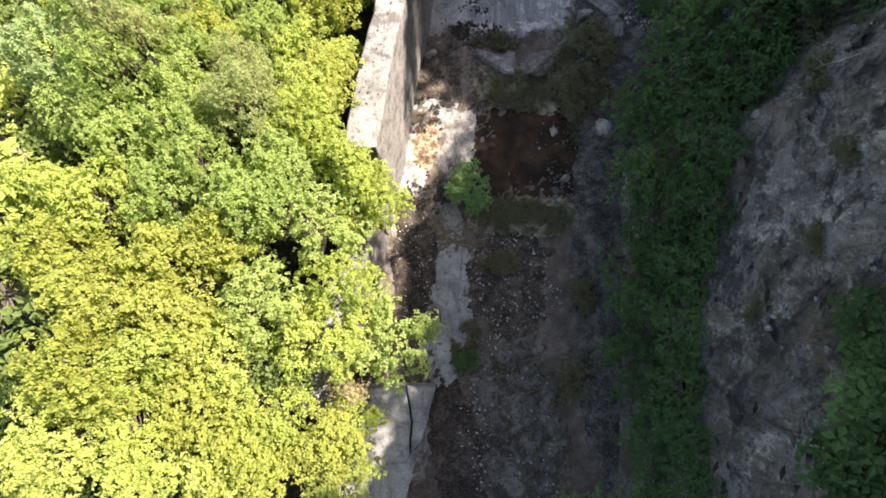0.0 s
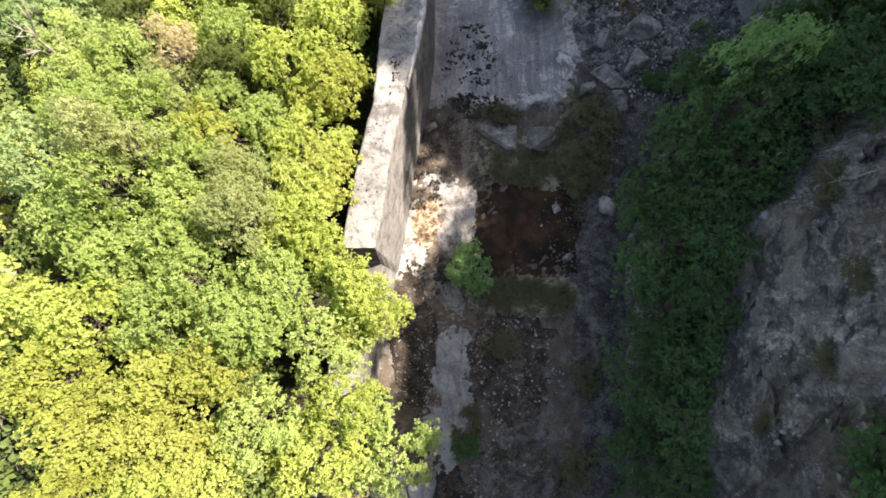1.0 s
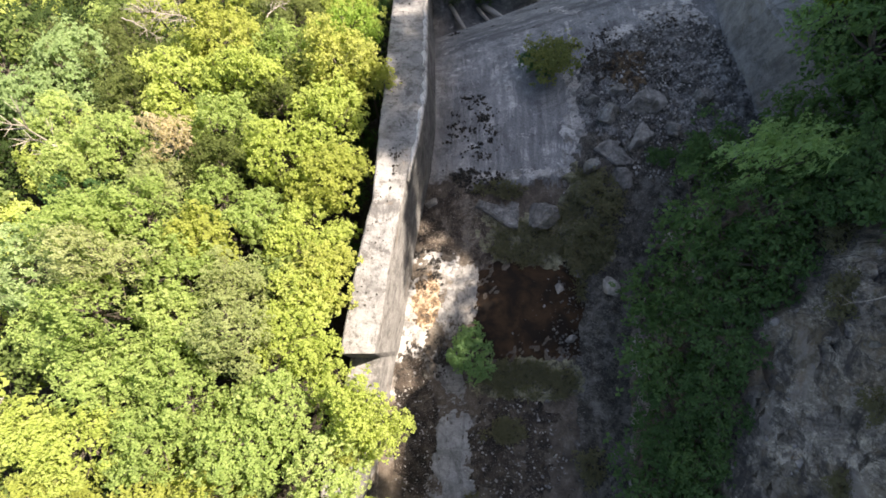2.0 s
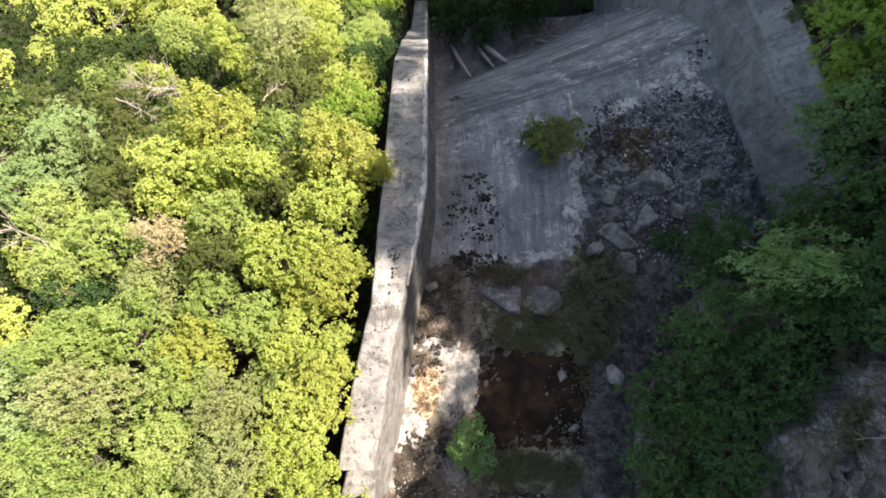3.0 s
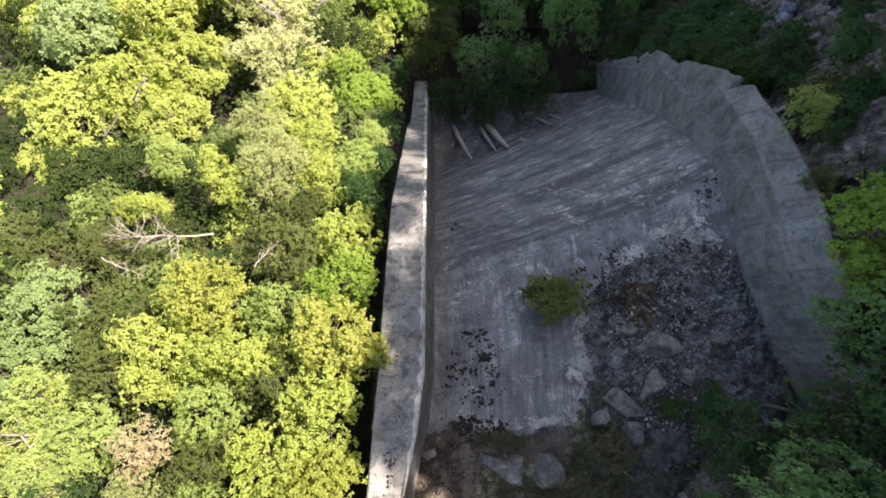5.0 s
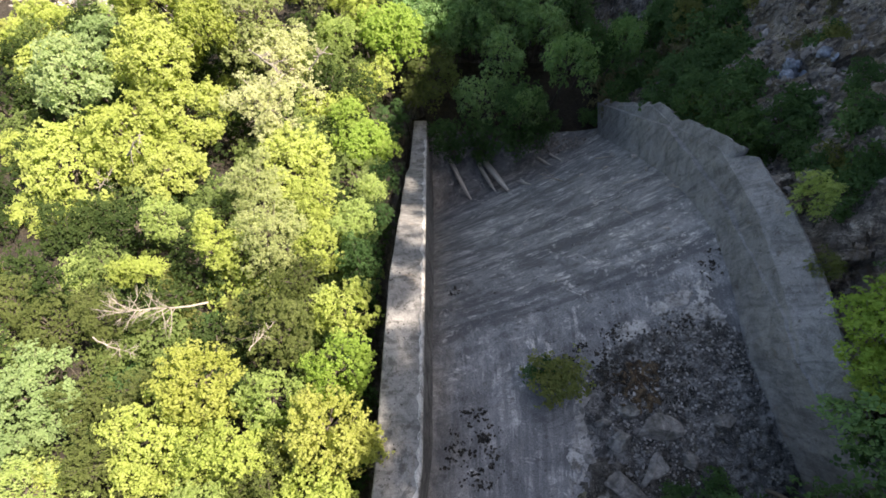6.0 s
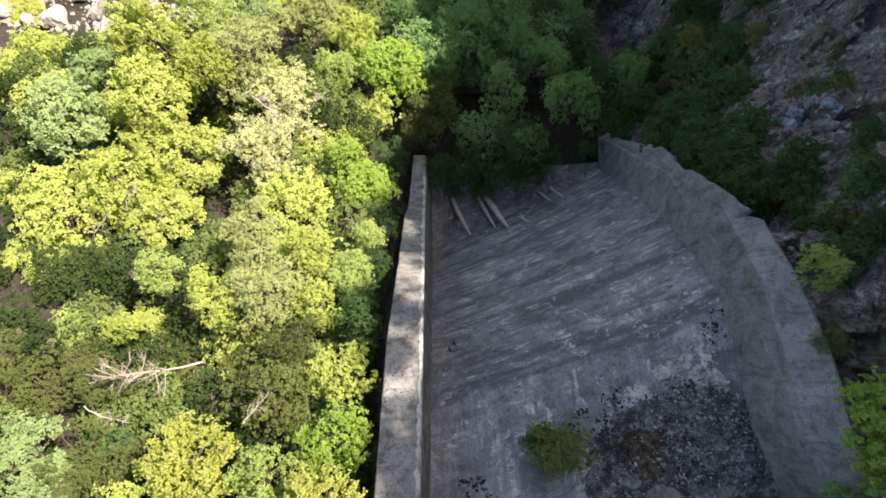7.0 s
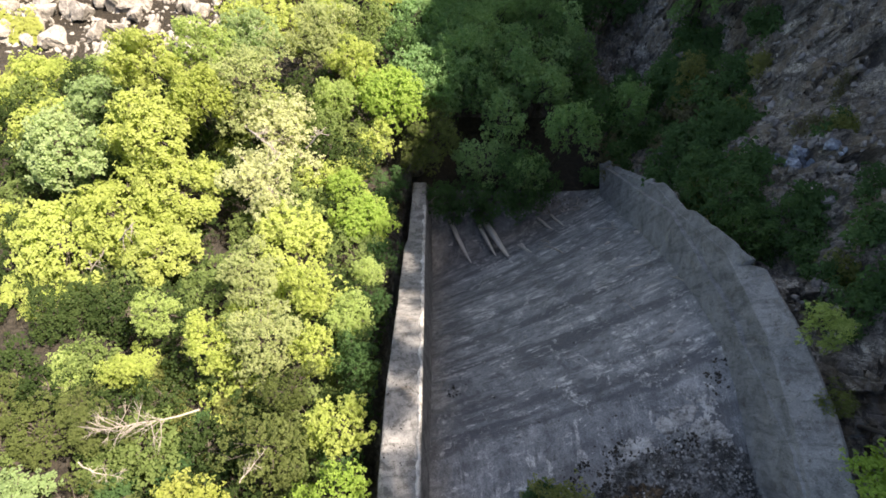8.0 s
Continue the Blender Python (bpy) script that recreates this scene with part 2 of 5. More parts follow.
def leaf_material(name, a, b, c, spread=0.35):
    n = Nodes(name)
    geo = n.add("ShaderNodeNewGeometry")
    info = n.add("ShaderNodeObjectInfo")
    clump = n.noise(n.local(), 1.1, 3, 0.6)
    t = n.math("ADD", n.math("MULTIPLY", geo.outputs["Random Per Island"], spread), n.math("MULTIPLY", clump, 1.0 - spread))
    t = n.math("ADD", t, n.math("MULTIPLY", n.math("SUBTRACT", info.outputs["Random"], 0.5), 0.35))
    low, high = tuple(0.55 * p + 0.45 * q for p, q in zip(a, b)), tuple(0.65 * p + 0.35 * q for p, q in zip(c, b))
    col = n.ramp(t, [(0.2, low), (0.5, b), (0.8, high)])
    n.done(col, 0.6)
    n.bsdf.inputs["Specular IOR Level"].default_value = 0.1
    glow = n.add("ShaderNodeBsdfTranslucent")
    n.link(n.mix(1.0, col, (1.0, 1.0, 0.66), "MULTIPLY"), glow.inputs[0])
    both = n.add("ShaderNodeMixShader")
    both.inputs[0].default_value = 0.58
    n.link(n.bsdf.outputs[0], both.inputs[1])
    n.link(glow.outputs[0], both.inputs[2])
    n.link(both.outputs[0], n.out.inputs[0])
    return n.mat


def bark_material(name, a, b):
    n = Nodes(name)
    w = n.local((1, 1, 0.25))
    t = n.noise(w, 9, 7, 0.7)
    return n.done(n.ramp(t, [(0.35, a), (0.65, b)]), 0.9, t, 0.6, 0.02)


def water_material():
    n = Nodes("brown_water")
    w = n.place()
    big = n.noise(w, 0.9, 6, 0.65, 0.4)
    col = n.ramp(big, [(0.42, (0.011, 0.0075, 0.005)), (0.5, (0.024, 0.014, 0.0075)), (0.6, (0.044, 0.025, 0.013))])
    fleck = n.noise(w, 6.5, 5, 0.7)
    col = n.mix(n.ramp(fleck, [(0.7, 0.0), (0.75, 0.6)]), col, (0.16, 0.11, 0.07))
    n.bsdf.inputs["Specular IOR Level"].default_value = 0.08
    return n.done(col, 0.5, n.noise(w, 3, 4), 0.1, 0.02)


FLOOR_MAT = channel_material()
GROUND_MAT = ground_material()
WALL_MAT = concrete_material("pale_lichened_concrete", (0.205, 0.203, 0.2), 0.0, (1.3, 0.8, 1.6), 0.75, 0.535)
EAST_MAT = concrete_material("grey_board_marked_concrete", (0.178, 0.183, 0.19), 0.0, (2.2, 2.0, 0.3), 0.4)
ROCK_MAT = rock_material("grey_cliff_rock", (0.30, 0.285, 0.27), (0.17, 0.163, 0.16), (0.06, 0.058, 0.058))
PEBBLE_MAT = rock_material("pale_pebble_rock", (0.42, 0.41, 0.40), (0.25, 0.245, 0.24), (0.10, 0.098, 0.096), 3.0)
DARK_STONE_MAT = rock_material("dark_wet_stone", (0.17, 0.16, 0.15), (0.09, 0.085, 0.08), (0.035, 0.033, 0.03), 3.0)
STONE_MAT = rock_material("grey_boulder_rock", (0.30, 0.285, 0.27), (0.17, 0.162, 0.155), (0.06, 0.058, 0.056), 2.2)
PALE_STONE_MAT = rock_material("pale_talus_rock", (0.40, 0.375, 0.34), (0.27, 0.253, 0.23), (0.12, 0.11, 0.10), 0.9)
DARK_MUD_MAT = soil_material("wet_dark_brown_mud", (0.012, 0.0085, 0.0065), (0.034, 0.025, 0.018), (0.085, 0.07, 0.056), 0.95, 3.2)
MUD_MAT = soil_material("dark_brown_mud", (0.022, 0.016, 0.012), (0.065, 0.05, 0.038), (0.16, 0.138, 0.115))
SAND_MAT = soil_material("ochre_gravel", (0.05, 0.034, 0.02), (0.19, 0.125, 0.07), (0.46, 0.37, 0.28), 0.95, 6.0)
MOSS_MAT = soil_material("olive_moss", (0.07, 0.068, 0.043), (0.15, 0.145, 0.092), (0.24, 0.232, 0.16))
GRAVEL_MAT = soil_material("dark_gravel", (0.03, 0.031, 0.032), (0.095, 0.095, 0.097), (0.21, 0.21, 0.21), 0.95, 4.5)
SILT_MAT = soil_material("dark_brown_silt_and_gravel", (0.026, 0.024, 0.02), (0.062, 0.057, 0.05), (0.125, 0.118, 0.107), 0.95, 3.5)
WATER_MAT = water_material()
LIME_LEAF = leaf_material("lime_leaf", (0.263, 0.346, 0.081), (0.415, 0.492, 0.143), (0.546, 0.600, 0.229))
BRIGHT_LEAF = leaf_material("vivid_green_leaf", (0.177, 0.296, 0.051), (0.290, 0.418, 0.092), (0.403, 0.515, 0.146))
OAK_LEAF = leaf_material("golden_oak_leaf", (0.279, 0.346, 0.082), (0.392, 0.457, 0.135), (0.488, 0.541, 0.207))
GREEN_LEAF = leaf_material("green_leaf", (0.201, 0.300, 0.085), (0.349, 0.449, 0.157), (0.495, 0.578, 0.245))
SAGE_LEAF = leaf_material("blue_green_leaf", (0.193, 0.294, 0.123), (0.301, 0.405, 0.189), (0.418, 0.508, 0.263))
GREY_LEAF = leaf_material("grey_green_leaf", (0.247, 0.315, 0.134), (0.360, 0.417, 0.192), (0.475, 0.500, 0.273))
PALE_LEAF = leaf_material("straw_green_leaf", (0.386, 0.432, 0.218), (0.523, 0.560, 0.319), (0.649, 0.666, 0.447))
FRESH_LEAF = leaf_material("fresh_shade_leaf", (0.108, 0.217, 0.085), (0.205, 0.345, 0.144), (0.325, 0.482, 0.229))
OLIVE_LEAF = leaf_material("olive_leaf", (0.081, 0.112, 0.036), (0.146, 0.183, 0.063), (0.216, 0.253, 0.104))
# darkened leaf: carries the shade between the tall crowns in its colour
GAP_SHADE_LEAF = leaf_material("gap_shade_leaf", (0.026, 0.049, 0.016), (0.052, 0.086, 0.028), (0.093, 0.136, 0.046))
FILLER_LEAF = leaf_material("lesser_tree_leaf", (0.112, 0.169, 0.053), (0.188, 0.256, 0.088), (0.275, 0.338, 0.138))
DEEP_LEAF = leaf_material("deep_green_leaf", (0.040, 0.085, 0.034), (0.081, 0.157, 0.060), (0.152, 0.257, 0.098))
YELLOW_LEAF = leaf_material("yellow_leaf", (0.264, 0.318, 0.067), (0.363, 0.408, 0.110), (0.457, 0.475, 0.171))
TAN_LEAF = leaf_material("withered_tan_leaf", (0.348, 0.294, 0.172), (0.561, 0.485, 0.329), (0.722, 0.637, 0.500))
GRASS_LEAF = leaf_material("dull_grass_blade", (0.10, 0.105, 0.06), (0.165, 0.165, 0.10), (0.24, 0.23, 0.145))
BARK_MAT = bark_material("grey_bark", (0.05, 0.042, 0.034), (0.13, 0.11, 0.09))
DEAD_MAT = bark_material("bleached_dead_wood", (0.20, 0.175, 0.15), (0.36, 0.33, 0.29))


# ---- building helpers ----
def mesh_of(name, verts, faces, mat, smooth=True):
    me = bpy.data.meshes.new(name)
    me.from_pydata([tuple(v) for v in verts], [], faces)
    me.materials.append(mat)
    if smooth:
        me.polygons.foreach_set("use_smooth", [True] * len(me.polygons))
    me.update()
    return me


def part(name, me, parent=None, label=""):
    ob = new(name, me)
    if parent is not None:
        ob.parent = parent
    return tagged(ob, label)


def bumps(x, y, z, size, octaves=4):
    return noise.fractal(Vector((x, y, z)) / size, 0.9, 2.1, octaves)


def blocks(x, y, z, size):
    """Broken rock: each cell stands at a level of its own and falls off towards its cracks."""
    p = Vector((x + 0.3 * z, y + 0.4 * x, z * 0.35)) / size
    far, spots = noise.voronoi(p)
    return (noise.noise(spots[0] * 3.7) * 1.2 + 0.5 * min(0.5, far[1] - far[0])) * size * 0.8


def ease(v, a, b):
    t = min(1.0, max(0.0, (v - a) / (b - a)))
    return t * t * (3 - 2 * t)


def along(v, stops):
    return float(np.interp(v, [s[0] for s in stops], [s[1] for s in stops]))


# ---- the lie of the land ----
def chute_z(x, y):
    """The channel's floor: level, over a rounded crest, down the face and out at its toe."""
    step = 13.75 + 0.25 * math.sin(1.7 * x)
    drop = 0.22 * (1 - ease(y, step, step + 0.25)) * ease(6.6 - x, 0, 0.6)
    p = -4.31 + 0.909 * (x - 6) - 2.26 * (y - 26) + 0.033 * (x - 6) * (y - 26)
    z = -4.9 * math.log1p(math.exp(min(60, -p / 4.9))) - 0.05 - drop
    return -23.7 + 1.3 * math.log1p(math.exp(max(-40, (z + 23.7) / 1.3)))


LEFT_LAND = [(-60, 9), (-12, 3.5), (0, 1.5), (6, 1.5), (19, -4.5), (30, -12), (40, -22), (58, -34), (90, -44), (400, -60)]
VALLEY = [(-60, 1.5), (-15, 0.1), (16, -0.5), (36, -24.6), (39, -23.9), (46, -26.5), (60, -35.5), (90, -45), (400, -62)]
CLIFF = [(-60, 26), (-5, 24), (8, 22.5), (11, 18), (14, 13), (17, 9), (20, 8), (27, 4), (35, -5), (42, -18), (52, -25), (70, -36), (400, -60)]

EAST_IN = [(13, 15.6), (14.7, 15.2), (15.4, 14.8), (16.8, 14.2), (18.6, 13.65), (20.2, 13.15), (40, 13.15)]
SHADE_EDGE = [(-40, -12), (-5.7, -5.2), (-1.5, -3.0), (1.5, -2.7), (4.5, -2.8), (6.0, -0.2), (7.4, 1.4), (9.8, 1.5), (10.4, -0.1), (11.6, -1.2), (12.6, -3.0), (13.6, -4.9), (15.5, -4.3), (18.0, -3.2), (19.6, -2.6), (24.4, -0.8), (28.8, 2.4), (33, 4.4), (40, 6.5), (48, 9.6), (80, 18)]
ACROSS, BACK = 0.635, -0.296


def ridge_z(x, y):
    """The height that the eastern ridge keeps to: the morning sun just clears it."""
    z = 20.0
    for _ in range(16):
        z += 0.5 * ((x - along(y + BACK * z, SHADE_EDGE)) / ACROSS - z)
    return z


def cliff_z(x, y):
    ref = along(y, CLIFF)
    rise = ref + (2.0 if y < 11 else 1.75) * (x - 19)
    rise += 7.0 * max(0.0, x - along(y, [(0, 13.5), (12, 14.5), (20, 16.5), (30, 19.5), (40, 24.5), (60, 29)]))
    if x < 11:
        return rise
    top = min(ridge_z(x, y) - 3.0, 64 + 0.4 * bumps(x, y, 5, 9))
    return min(rise, top)


def land_z(x, y):
    left = along(y, LEFT_LAND) + 0.6 * bumps(x, y, 0, 7)
    low = along(y, VALLEY)
    z = left + (low - left) * ease(x, -4.5, -1.0)
    if x > -1.0:
        z = low
    if -2.6 < x < along(y, EAST_IN) + 0.6 and -30 < y < 40:
        z = min(z, chute_z(x, min(y, 39)) - 0.5)
    wild = cliff_z(x, y)
    if 13.2 < y < 40 and x < along(y, EAST_IN) + 0.2:
        return z
    if wild > z:
        rough = ease(wild - z, 0.0, 3.0)
        wild += rough * ((1.4 if y < 24 else 2.6) * bumps(x, y * 0.8, 3, 3.4 if y < 24 else 4.6, 6) + 0.3 * bumps(x, y, 9, 0.9, 3) + (0.75 if y < 24 else 1.7) * blocks(x, y, wild, 1.7) + (0.35 if y < 24 else 0.6) * blocks(x, y, wild, 0.6))
        z = max(z, wild)
    return z


def ground_sheet():
    def axis(a, b, step, reach):
        mid = list(np.arange(a, b + 1e-6, step))
        out, s, v = [], step, b
        while v < reach:
            s *= 1.35
            v += s
            out.append(v)
        down, s, v = [], step, a
        while v > -reach:
            s *= 1.35
            v -= s
            down.append(v)
        return down[::-1] + mid + out

    xs = axis(-14.0, -3.0, 0.8, 900)
    xs = [x for x in xs if x < -3.0] + list(np.arange(-3.0, 8.0, 0.5)) + list(np.arange(8.0, 24.0, 0.17)) + list(np.arange(24.0, 28.0, 0.35)) + [x + 31 for x in xs if x > -3.0]
    ys = axis(-14.0, 66.0, 0.25, 900)
    verts = [(x, y, land_z(x, y)) for y in ys for x in xs]
    w = len(xs)
    faces = [(j * w + i, j * w + i + 1, (j + 1) * w + i + 1, (j + 1) * w + i) for j in range(len(ys) - 1) for i in range(w - 1)]
    ob = new("ground", mesh_of("ground", verts, faces, GROUND_MAT, False))
    return tagged(ob, "rocky mountain ground and grey cliff above a concrete spillway", "ground", kind="structure")


ground_sheet()


WEST_TOP = [(-3.0, 2.6), (6.5, 2.8), (6.62, 5.55), (9.5, 5.5), (11, 5.36), (14.2, 4.55), (15.5, 4.0), (17.6, 2.86), (20, 1.3), (23.4, -0.8), (27.3, -6.2), (28.2, -8.1), (33, -15.5), (38.5, -21.0)]
WEST_IN = [(-3.0, -4.1), (2.2, -3.05), (6.6, -2.32), (7.8, -2.1), (11.3, -1.6), (12.4, -1.38), (14.3, -0.98), (16.5, -0.72), (23, -0.8), (27, -0.92), (33, -1.15), (38.5, -1.2)]
WEST_OUT = [(-3.0, -5.4), (6.6, -3.45), (9.4, -3.0), (12, -2.5), (16, -2.35), (27.9, -2.3), (28.3, -2.35), (32.2, -2.4), (32.6, -2.25), (38.5, -2.2)]
EAST_LEDGE = [(12, 7.5), (21.1, 3.2), (22.9, 1.7), (25.2, -0.1), (27.5, -1.8), (29.2, -3.6), (30.9, -5.4), (33.1, -7.8), (40.4, -22)]
EAST_TOP = [(12, 5.5), (20, 5.4), (23.1, 4.6), (24.1, 4.05), (25.9, 3.15), (27.2, 2.2), (28.9, 0.8), (33.6, -7.1), (35.5, -9.9), (38.6, -17.6), (40.4, -21.1)]


def spillway_floor():
    xs, ys = np.linspace(0, 1, 66), np.arange(-22, 38.6, 0.25)
    top = []
    for y in ys:
        start = along(y, WEST_IN) - 0.5
        for f in xs:
            x = start + (along(y, EAST_IN) + 0.15 - start) * f
            top.append((x, y, chute_z(x, y) + 0.025 * bumps(x, y, 0, 1.6)))
    w, h = len(xs), len(ys)
    faces = [(j * w + i, j * w + i + 1, (j + 1) * w + i + 1, (j + 1) * w + i) for j in range(h - 1) for i in range(w - 1)]
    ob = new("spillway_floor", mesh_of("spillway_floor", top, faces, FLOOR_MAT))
    solid = ob.modifiers.new("thickness", "SOLIDIFY")
    solid.thickness, solid.offset = 0.4, -1.0
    return tagged(ob, "weathered grey concrete spillway floor running over a rounded crest", "spillway", kind="structure")


spillway_floor()

def wall_run(name, ys, inner, outer, top, foot, mat, lean, label):
    """A wall along y, as rings of a rounded section, with a roughened face."""
    verts, faces = [], []
    for y in ys:
        xi, xo, zt, zf = inner(y), outer(y), top(y), foot(y)
        side = 1 if xi > xo else -1
        steps = 26
        ring = [(xi + side * lean * (1 - k / steps), zf + (zt - 0.05 - zf) * k / steps) for k in range(steps + 1)]
        ring += [(xi - side * 0.05, zt)] + [(xi + (xo - xi) * f, zt + 0.02 * math.sin(9 * f)) for f in (0.25, 0.5, 0.75)]
        ring += [(xo + side * 0.05, zt), (xo, zt - 0.05), (xo, zf)]
        for x, z in ring:
            verts.append((x + 0.03 * bumps(x, y, z, 0.8), y, z + 0.03 * bumps(x + 7, y, z, 0.7)))
    n = len(verts) // len(ys)
    for j in range(len(ys) - 1):
        for i in range(n - 1):
            faces.append((j * n + i, (j + 1) * n + i, (j + 1) * n + i + 1, j * n + i + 1))
    faces += [tuple(range(n)), tuple(range((len(ys) - 1) * n, len(ys) * n))[::-1]]
    me = mesh_of(name, verts, faces, mat, False)
    bm = bmesh.new()
    bm.from_mesh(me)
    bmesh.ops.recalc_face_normals(bm, faces=bm.faces)
    bm.to_mesh(me)
    bm.free()
    return tagged(new(name, me), label, "wall", kind="structure")


WALL_WEST = wall_run("wall_west", np.arange(-2.5, 38.5, 0.2), lambda y: along(y, WEST_IN), lambda y: along(y, WEST_OUT), lambda y: along(y, WEST_TOP),
         lambda y: chute_z(-0.6, min(y, 36)) - 1.2, WALL_MAT, 0.5, "pale lichen-stained concrete guide wall beside the spillway chute")

EAST_SHELF = [(13, 5.0), (19.6, 3.7), (22.9, 2.57), (26, 1.05), (29.9, -2.0), (33, -7.4), (35.5, -10.6), (38.6, -18.2), (40.4, -21.6)]


def east_wall():
    """The retaining wall in three tiers: a battered foot, a set-back pour and a shelf sloping up to a broken rear edge."""
    ys = np.arange(13.0, 40.4, 0.16)
    verts, faces = [], []
    for y in ys:
        xi, foot, low, shelf, peak = along(y, EAST_IN), chute_z(12.8, min(y, 37)) - 1.2, along(y, EAST_LEDGE), along(y, EAST_SHELF), along(y, EAST_TOP)
        back = ease(y, 31.0, 28.0)
        rear = peak + (min(peak, shelf + 0.9) - peak) * back
        xo = (xi + 0.23) * (25.6 - rear) / (25.6 - peak)
        rear -= ease(y, 27.5, 29.0) * max(0.0, 0.5 * noise.cell(Vector((y * 1.1, 3, 0))) + 0.35 * noise.cell(Vector((y * 2.7, 9, 0))) - 0.1)
        shelf, low = min(shelf, rear - 0.15), min(low, shelf - 0.3)
        mid = xi - (0.26 if y < 25.8 else 0.12)
        ring = [(xi - 0.46 + 0.1 * k / 16, foot + (low - foot) * k / 16) for k in range(17)]
        ring += [(mid, low + 0.05)] + [(mid + 0.05 * k / 6, low + 0.05 + (shelf - low - 0.1) * k / 6) for k in range(1, 7)]
        ring += [(mid + 0.1, shelf)] + [(mid + 0.1 + (xo - 0.12 - mid - 0.1) * f, shelf + (rear - shelf) * f) for f in (0.12, 0.3, 0.5, 0.7, 0.85, 1.0)]
        ring += [(xo, rear - 0.06), (xo, foot)]
        for x, z in ring:
            verts.append((x + 0.04 * bumps(x, y, z, 0.8) + 0.05 * bumps(x, y, z, 2.5), y, z + 0.04 * bumps(x + 7, y, z, 0.7)))
    n = len(verts) // len(ys)
    for j in range(len(ys) - 1):
        faces += [(j * n + i, (j + 1) * n + i, (j + 1) * n + i + 1, j * n + i + 1) for i in range(n - 1)]
    faces += [tuple(range(n)), tuple(range((len(ys) - 1) * n, len(ys) * n))[::-1]]
    me = mesh_of("wall_east", verts, faces, EAST_MAT, False)
    bm = bmesh.new()
    bm.from_mesh(me)
    bmesh.ops.recalc_face_normals(bm, faces=bm.faces)
    bm.to_mesh(me)
    bm.free()
    return tagged(new("wall_east", me), "grey stained concrete retaining wall with a broken rear edge against the cliff", "wall", kind="structure")


east_wall()


def wall_lip():
    """The washed-out inner edge of the western wall: a rounded lip of uneven width, its pale colour also painting the
    sunlit line.
    """
    verts, faces = [], []
    ys = np.arange(12.6, 36.0, 0.12)
    for y in ys:
        xi, zt = along(y, WEST_IN), along(y, WEST_TOP)
        a = (0.03 + 0.16 * max(0.0, 0.5 + bumps(3, y, 0, 0.5))) * ease(y, 12.4, 15.0) + 0.02
        down = 0.10 + 0.3 * max(0.0, 0.4 + bumps(8, y, 0, 1.4))
        verts += [(xi - a, y, zt - 0.02), (xi - a + 0.02, y, zt + 0.045), (xi - 0.01, y, zt + 0.05), (xi + 0.055, y, zt - 0.03), (xi + 0.06 + down * 0.03, y, zt - down), (xi - 0.02, y, zt - down - 0.02)]
    for j in range(len(ys) - 1):
        faces += [(j * 6 + i, j * 6 + i + 1, j * 6 + i + 7, j * 6 + i + 6) for i in range(5)]
    return part("lip", mesh_of("lip", verts, faces, LIP_MAT), WALL_WEST, "whitened worn concrete lip along the wall, paled further as a sunlit edge")


# far paler than the wall: wear, plus the edge's sunlight put into the colour
LIP_MAT = concrete_material("whitened_sunlit_concrete", (0.46, 0.448, 0.43), 0.0, (6.0, 0.5, 3.0), 0.8)
wall_lip()


# ---- trees ----
def sprig_cloud(rng, centres, radii, count, size, leaves=5, up=0.5, flat=0.75):
    """Sprigs on the outside of leafy lobes, each a rosette of kite-shaped drooping leaves."""
    weights = np.array(radii) ** 2
    pick = rng.choice(len(centres), count, p=weights / weights.sum())
    way = rng.normal(size=(count, 3))
    way[:, 2] += 0.35
    way /= np.linalg.norm(way, axis=1)[:, None]
    c, r = np.array(centres)[pick], np.array(radii)[pick]
    ripple = 1 + 0.22 * np.sin(way[:, 0] * 5 + 3 * pick) * np.sin(way[:, 1] * 6 + pick) + 0.12 * np.sin(way[:, 0] * 11 + pick)
    depth = (0.45 + 0.6 * rng.random(count) ** 0.5) * ripple
    at = c + way * (r * depth)[:, None] * np.array([1, 1, flat])
    normal = way * 0.5 + rng.normal(size=(count, 3)) * 0.24 + np.array([0, 0, up + 0.2])
    normal /= np.linalg.norm(normal, axis=1)[:, None]
    u = np.cross(normal, rng.normal(size=(count, 3)))
    u /= np.linalg.norm(u, axis=1)[:, None]
    v = np.cross(normal, u)
    s = size * (0.65 + 0.7 * rng.random(count))[:, None]
    quads = []
    for k in range(leaves):
        turn = (2 * math.pi * k / leaves + rng.normal(size=count) * 0.35)[:, None]
        out = u * np.cos(turn) + v * np.sin(turn)
        side = np.cross(normal, out)
        long = s * (0.75 + 0.5 * rng.random(count))[:, None]
        lift = normal * long * rng.normal(size=(count, 1)) * 0.25
        base, tip = at + out * long * 0.06, at + out * long - normal * long * 0.22 + lift
        mid = at + out * long * 0.56 + normal * long * 0.06 + lift * 0.5
        quads.append(np.stack([base, mid + side * long * 0.32, tip, mid - side * long * 0.32], 1))
    verts = np.concatenate(quads, 1).reshape(-1, 3)
    return verts, np.arange(len(verts)).reshape(-1, 4)


def limb(points, radii, sides=6):
    verts, faces = [], []
    for k, (p, r) in enumerate(zip(points, radii)):
        d = (points[min(k + 1, len(points) - 1)] - points[max(k - 1, 0)]).normalized()
        a = d.orthogonal().normalized()
        b = d.cross(a)
        for i in range(sides):
            t = 2 * math.pi * i / sides
            verts.append(p + (a * math.cos(t) + b * math.sin(t)) * r)
    for k in range(len(points) - 1):
        for i in range(sides):
            j = (i + 1) % sides
            faces.append((k * sides + i, k * sides + j, (k + 1) * sides + j, (k + 1) * sides + i))
    faces.append(tuple((len(points) - 1) * sides + i for i in range(sides)))
    return verts, faces


